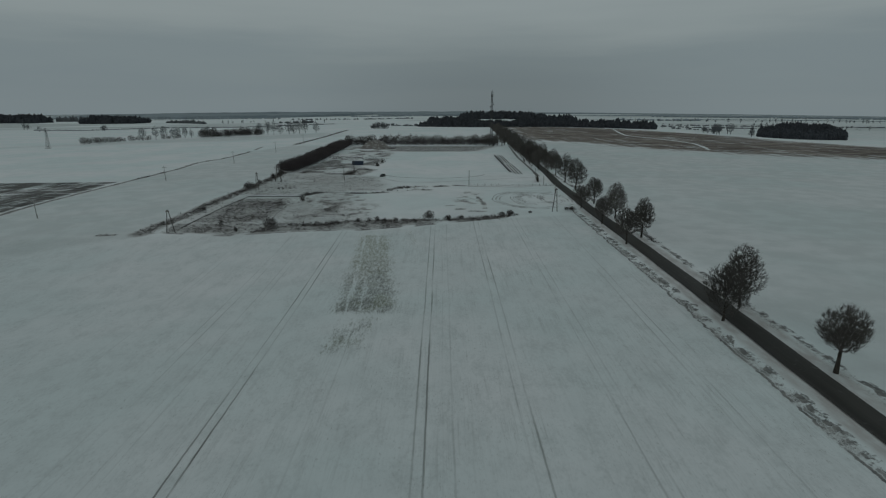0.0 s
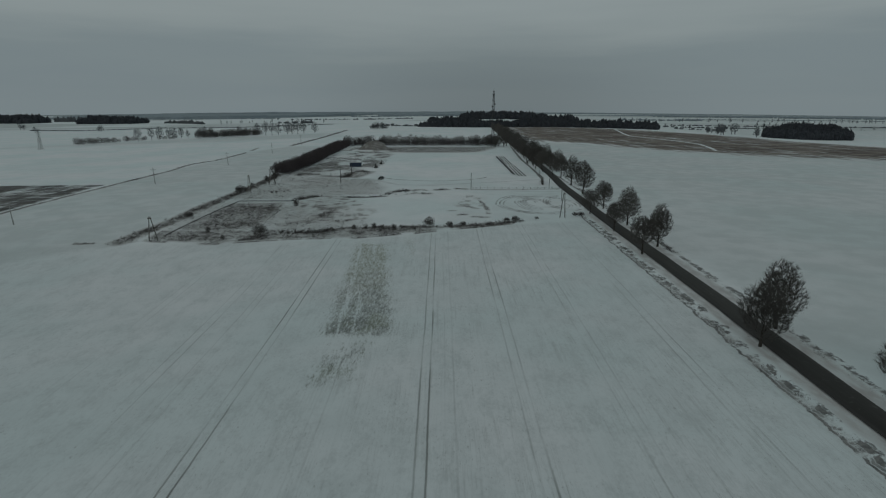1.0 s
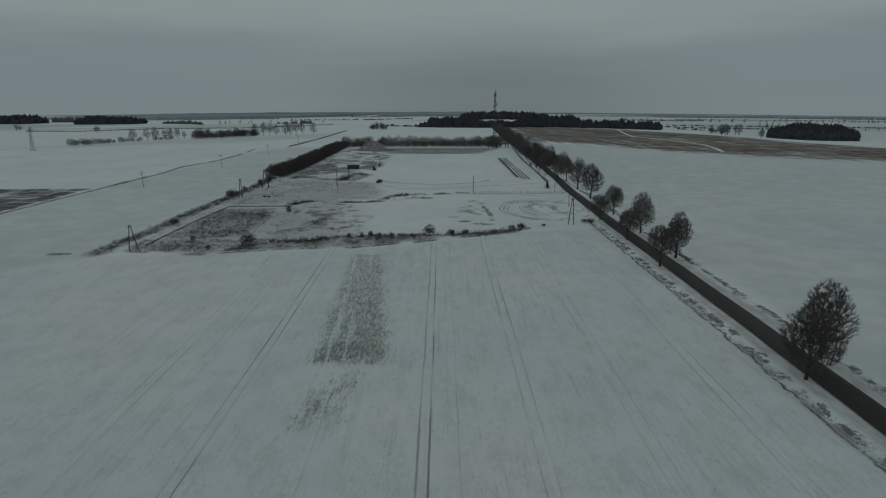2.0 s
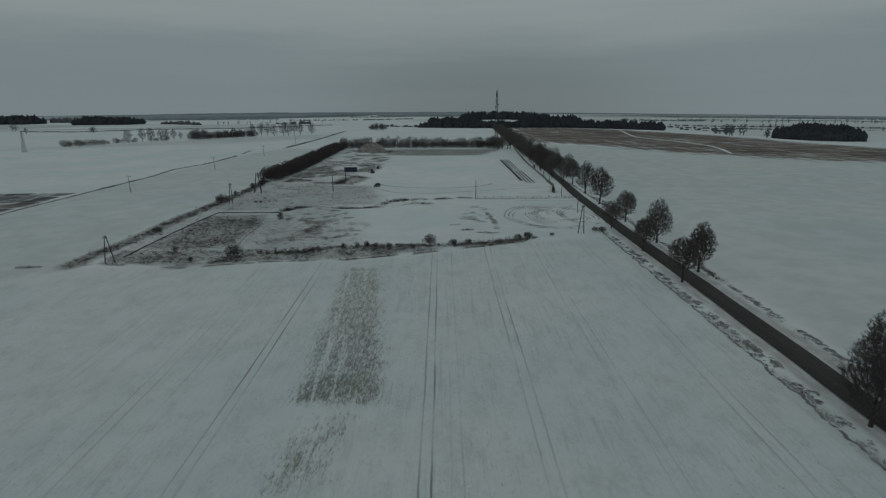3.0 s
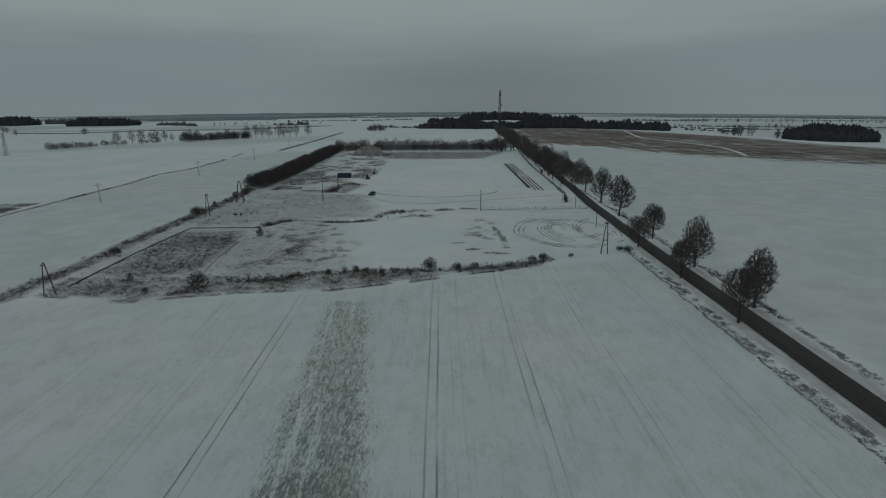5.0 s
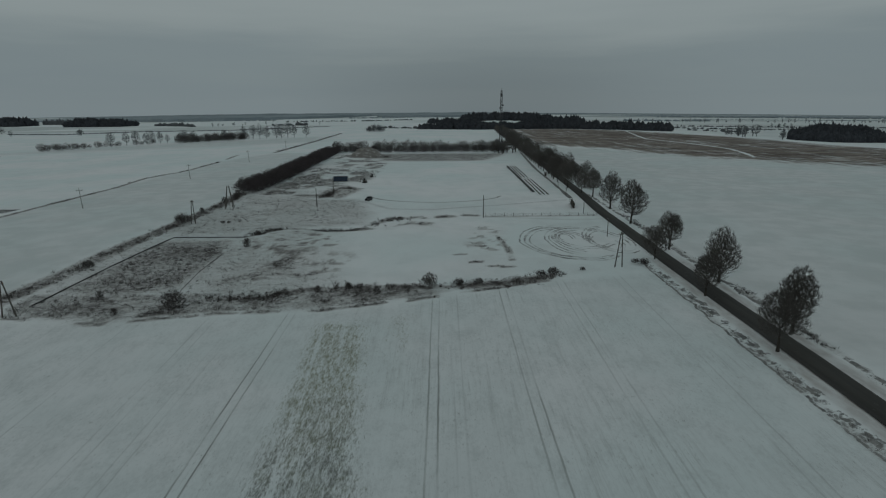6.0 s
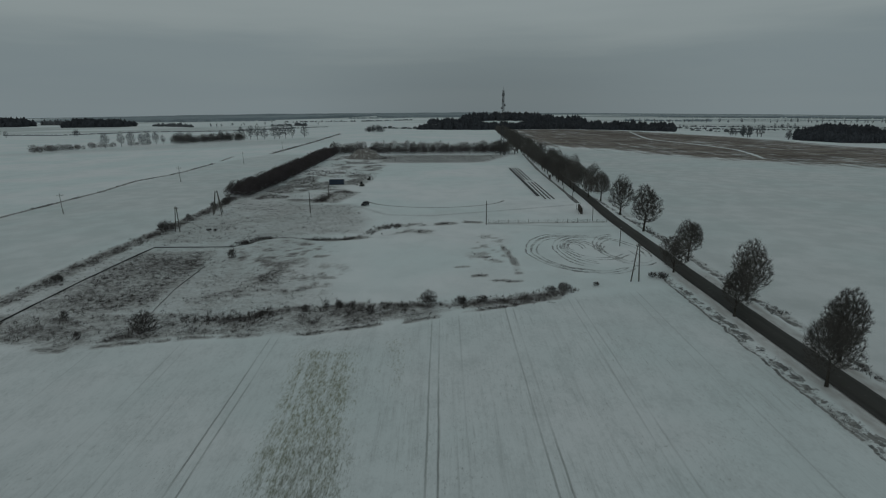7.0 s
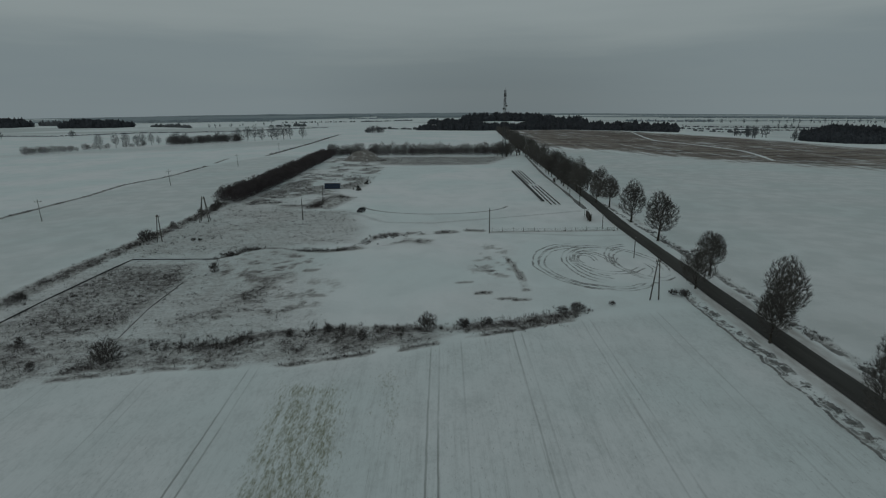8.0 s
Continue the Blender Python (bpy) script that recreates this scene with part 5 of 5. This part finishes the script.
wood("conifer_forest", "dark conifer forest on the hill below the mast", fill([(40, 1312), (120, 1306), (250, 1308), (260, 1375), (40, 1390)], 330, (11, 16), 12, 53) + fill([(-30, 1310), (40, 1300), (40, 1350), (-30, 1350)], 40, (7, 12), 10, 153) + fill([(250, 1270), (310, 1275), (310, 1350), (250, 1350)], 50, (10, 16), 8, 154), M_CONIFER_HAZED, 53, 0.35)
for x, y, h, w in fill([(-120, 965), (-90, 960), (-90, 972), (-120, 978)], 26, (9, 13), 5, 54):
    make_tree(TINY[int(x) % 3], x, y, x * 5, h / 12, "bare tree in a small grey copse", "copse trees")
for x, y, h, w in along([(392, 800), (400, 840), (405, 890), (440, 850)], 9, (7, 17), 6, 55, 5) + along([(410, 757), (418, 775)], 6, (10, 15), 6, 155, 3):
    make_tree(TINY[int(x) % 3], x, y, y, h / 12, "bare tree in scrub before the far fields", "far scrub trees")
wood("conifer_wood", "dark wood far across the snowy fields", fill([(-985, 1570), (-828, 1540), (-820, 1620), (-980, 1680)], 330, (11, 20), 12, 56), M_CONIFER_HAZED, 56, 0.0)
wood("conifer_wood", "dark wood far across the snowy fields", fill([(-1500, 1850), (-1230, 1735), (-1230, 1830), (-1500, 1960)], 300, (14, 24), 14, 57), M_CONIFER_HAZED, 57, 0.0)
wood("far_wood", "dark wood line far across the snowy fields", along([(-1300, 1950), (-1000, 1850)], 9, (13, 18), 12, 58), M_WOOD_HAZED, 58, 0.3)
wood("far_hedge", "thin dark hedge line across far fields", along([(-770, 1087), (-640, 1042), (-551, 1140), (-397, 1142), (-254, 1365)], 2.5, (0.9, 2.0), 5, 59, 0.8), M_WOOD_HAZED, 59, 0.0)
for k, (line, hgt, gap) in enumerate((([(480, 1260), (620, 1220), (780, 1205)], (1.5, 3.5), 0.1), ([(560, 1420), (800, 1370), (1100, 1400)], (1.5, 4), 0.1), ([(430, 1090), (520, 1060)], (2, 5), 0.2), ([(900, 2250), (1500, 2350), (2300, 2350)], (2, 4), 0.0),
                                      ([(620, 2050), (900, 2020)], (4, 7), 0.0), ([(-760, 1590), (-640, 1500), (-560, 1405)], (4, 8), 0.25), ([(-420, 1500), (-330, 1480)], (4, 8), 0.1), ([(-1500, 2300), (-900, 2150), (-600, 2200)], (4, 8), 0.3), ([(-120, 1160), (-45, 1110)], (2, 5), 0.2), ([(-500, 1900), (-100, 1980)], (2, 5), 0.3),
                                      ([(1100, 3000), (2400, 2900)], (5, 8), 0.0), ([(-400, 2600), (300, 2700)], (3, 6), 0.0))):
    # lines farther off take the colour with more haze painted in
    wood("far_hedge", "hedge and scrub line across far snowy fields, colour paled for haze", along(line, 5 if hgt[1] < 6 else 11, hgt, 7 if hgt[1] < 6 else 14, 80 + k, 2, gap), M_HAZE_WOODS if line[0][1] > 1950 else M_WOOD_HAZED, 80 + k, 0.1)
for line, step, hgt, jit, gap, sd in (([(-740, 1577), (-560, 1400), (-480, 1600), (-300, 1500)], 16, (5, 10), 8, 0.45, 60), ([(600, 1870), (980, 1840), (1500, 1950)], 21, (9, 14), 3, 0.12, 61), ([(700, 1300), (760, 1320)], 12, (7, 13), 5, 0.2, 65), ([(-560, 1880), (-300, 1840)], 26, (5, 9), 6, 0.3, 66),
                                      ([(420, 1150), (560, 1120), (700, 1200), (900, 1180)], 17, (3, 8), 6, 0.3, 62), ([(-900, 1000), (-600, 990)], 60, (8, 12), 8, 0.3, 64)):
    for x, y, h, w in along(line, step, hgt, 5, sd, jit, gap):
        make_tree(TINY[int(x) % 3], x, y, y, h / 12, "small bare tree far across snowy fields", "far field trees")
def far_ridge(name, label, near, heights, seed):
    """A long low wooded rise: a thick rounded bank with an uneven top. heights: x, top height."""
    hx, hh = [a for a, b in heights], [b for a, b in heights]
    xs = np.arange(hx[0], hx[-1], 18.0)
    V, Fc = [], []
    for x in xs:
        y = near + 0.00001 * x * x + 60 * (float(fbm(x, seed * 77.0, 900)) - 0.5)
        h = float(np.interp(x, hx, hh)) * (0.75 + 0.5 * float(fbm(x, seed * 55.0, 260)) + 0.12 * (float(value_noise(x, seed * 9.0, 22)) - 0.5))
        z = gz(x, y)
        V += [(x, y, z - 2), (x, y + 6, z + h * 0.75), (x, y + 30, z + h), (x, y + 130, z + h * 0.9), (x, y + 160, z - 4)]
    for i in range(len(xs) - 1):
        for k in range(4):
            a = 5 * i + k
            Fc.append((a, a + 5, a + 6, a + 1))
    tagged(new(name, add_mesh(name, V, Fc, M_HAZE_WOODS)), label, "hills", kind="stuff")


# the hills' blue-grey is haze put into their colour
far_ridge("far_hills", "wooded hills on the horizon, coloured blue-grey for haze", 4500, [(-4600, 4), (-2500, 7), (-800, 13), (600, 12), (2500, 6), (4600, 3)], 1)
far_ridge("far_hills", "wooded ridge across the plain, coloured grey for haze", 3500, [(-2600, 1), (-1900, 13), (-1000, 19), (-300, 13), (100, 1)], 2)
far_ridge("far_hills", "wooded ridge across the plain, coloured grey for haze", 3300, [(700, 1), (1200, 8), (2400, 9), (3400, 6)], 3)
def far_forest(name, label, edge, far, tall, seed):
    """A wide forest seen from afar: a lumpy canopy behind a steep edge. edge: x, y of its near side."""
    ex, ey = [a for a, b in edge], [b for a, b in edge]
    xs = np.arange(ex[0], ex[-1], 14.0)
    V, Fc = [], []
    shares = (0.0, 0.0, 0.04, 0.1, 0.2, 0.35, 0.55, 0.8, 1.0)
    for x in xs:
        y0 = float(np.interp(x, ex, ey)) + 120 * (float(fbm(x, seed * 31.0, 160)) - 0.5)
        for k, u in enumerate(shares):
            y = y0 + (far - y0) * u
            px = x * (y / y0) ** 0.8
            V.append((px, y, gz(px, y) + (-3 if k == 0 else tall * (0.6 + 0.7 * float(fbm(px, y, 120)) + 0.3 * float(value_noise(px, y * 3, 30))))))
    n = len(shares)
    for i in range(len(xs) - 1):
        for k in range(n - 1):
            a = n * i + k
            Fc.append((a, a + n, a + n + 1, a + 1))
    tagged(new(name, add_mesh(name, V, Fc, M_HAZE_WOODS)), label, "forest", kind="stuff")


far_forest("far_forest", "forest spreading over the far plain, coloured blue-grey for haze", [(-1280, 2330), (-1000, 2160), (-800, 2170), (-660, 2430), (-500, 2800), (-400, 3500)], 4300, 9, 6)
far_forest("far_forest", "forest below the horizon, coloured blue-grey for haze", [(-330, 3000), (-200, 2750), (0, 2700), (160, 2850), (230, 3300)], 4300, 8, 7)
far_ridge("far_hills", "thin far wood across the plain, coloured grey for haze", 2500, [(-2600, 1), (-2300, 7), (-1500, 9), (-1100, 1)], 4)

# isolated far trees on the west fields
for x, y, s in ((-820, 1130, 1.2), (-812, 1128, 1.4), (-590, 1000, 1.1), (-584, 996, 1.3)):
    make_tree(TINY[int(-x) % 3], x, y, x, s, "lone bare tree in far snowy fields", "far field trees")

# weeds last
scatter_weeds()
rng2 = np.random.RandomState(19)
for line, n, spread_m, tall, lab in (([(-50, 176), (-38, 176), (-34, 179), (-22, 181), (-10, 181), (0, 181.8), (12, 183.4), (21, 187.2), (25, 190)], 420, 1.5, 0.95, "tall dark dead weeds in the strip along the field"),
                                     ([(-56, 226), (-51.4, 233.8), (-43.5, 234.7), (-36, 231), (-29, 231), (-23, 236), (-22, 244), (-15, 250)], 620, 1.3, 1.0, "tall dark dead weeds along a low bank"),
                                     ([(-92, 168), (-87, 195), (-87, 212), (-85, 243), (-84, 278), (-86, 306)], 300, 1.6, 0.8, "tall dead weeds along the west field edge"),
                                     ([(-51, 294), (-47, 304), (-42, 320)], 240, 1.6, 1.1, "dark dead weeds on the spoil heap"),
                                     ([(-66, 484), (-50, 488), (-44, 480)], 300, 4.0, 1.3, "dead weeds round the earth mound"),
                                     ([(58.8, 150), (59.9, 183), (59.2, 211), (60.2, 260)], 260, 0.7, 0.7, "dark dead weeds on the road verge"),
                                     ([(-155, 284), (-155, 333), (-160, 370), (-154, 396), (-153, 411), (-155, 462)], 420, 0.6, 0.7, "dead weeds along a field ditch"),
                                     ([(-139.5, 539), (-141, 686), (-151, 924)], 700, 1.2, 1.2, "dead weeds along a far field ditch"),
                                     ([(-77, 398), (-60, 392), (-45, 376)], 260, 6.0, 0.9, "dead weeds behind the site container")):
    seg = np.array(line, float)
    cuts = np.concatenate([[0], np.cumsum(np.hypot(*(seg[1:] - seg[:-1]).T))])
    u = rng2.uniform(0, cuts[-1], n)
    u = u[fbm(u, u * 0 + tall * 70, 7.0) > 0.42]
    px, py = np.interp(u, cuts, seg[:, 0]) + rng2.normal(0, spread_m, len(u)), np.interp(u, cuts, seg[:, 1]) + rng2.normal(0, spread_m, len(u))
    weed_tufts("dry_weeds", lab, px, py, tall * rng2.uniform(0.5, 1.15, len(u)), 5, M_SHRUB, 14)

# thicker dark clumps among the yard's weeds
cx, cy = rng2.uniform(-92, 20, 30000), rng2.uniform(168, 320, 30000)
cw = weed_cover(cx, cy)
pick = (rng2.rand(30000) < np.clip(cw - 0.36, 0, 1) * 0.42) & (fbm(cx, cy, 3.5) > 0.47)
weed_tufts("dry_weeds", "dark clumps of dead weeds on the snowy yard", cx[pick], cy[pick], 0.55 * rng2.uniform(0.6, 1.3, int(pick.sum())), 23, M_HEDGE, 16)
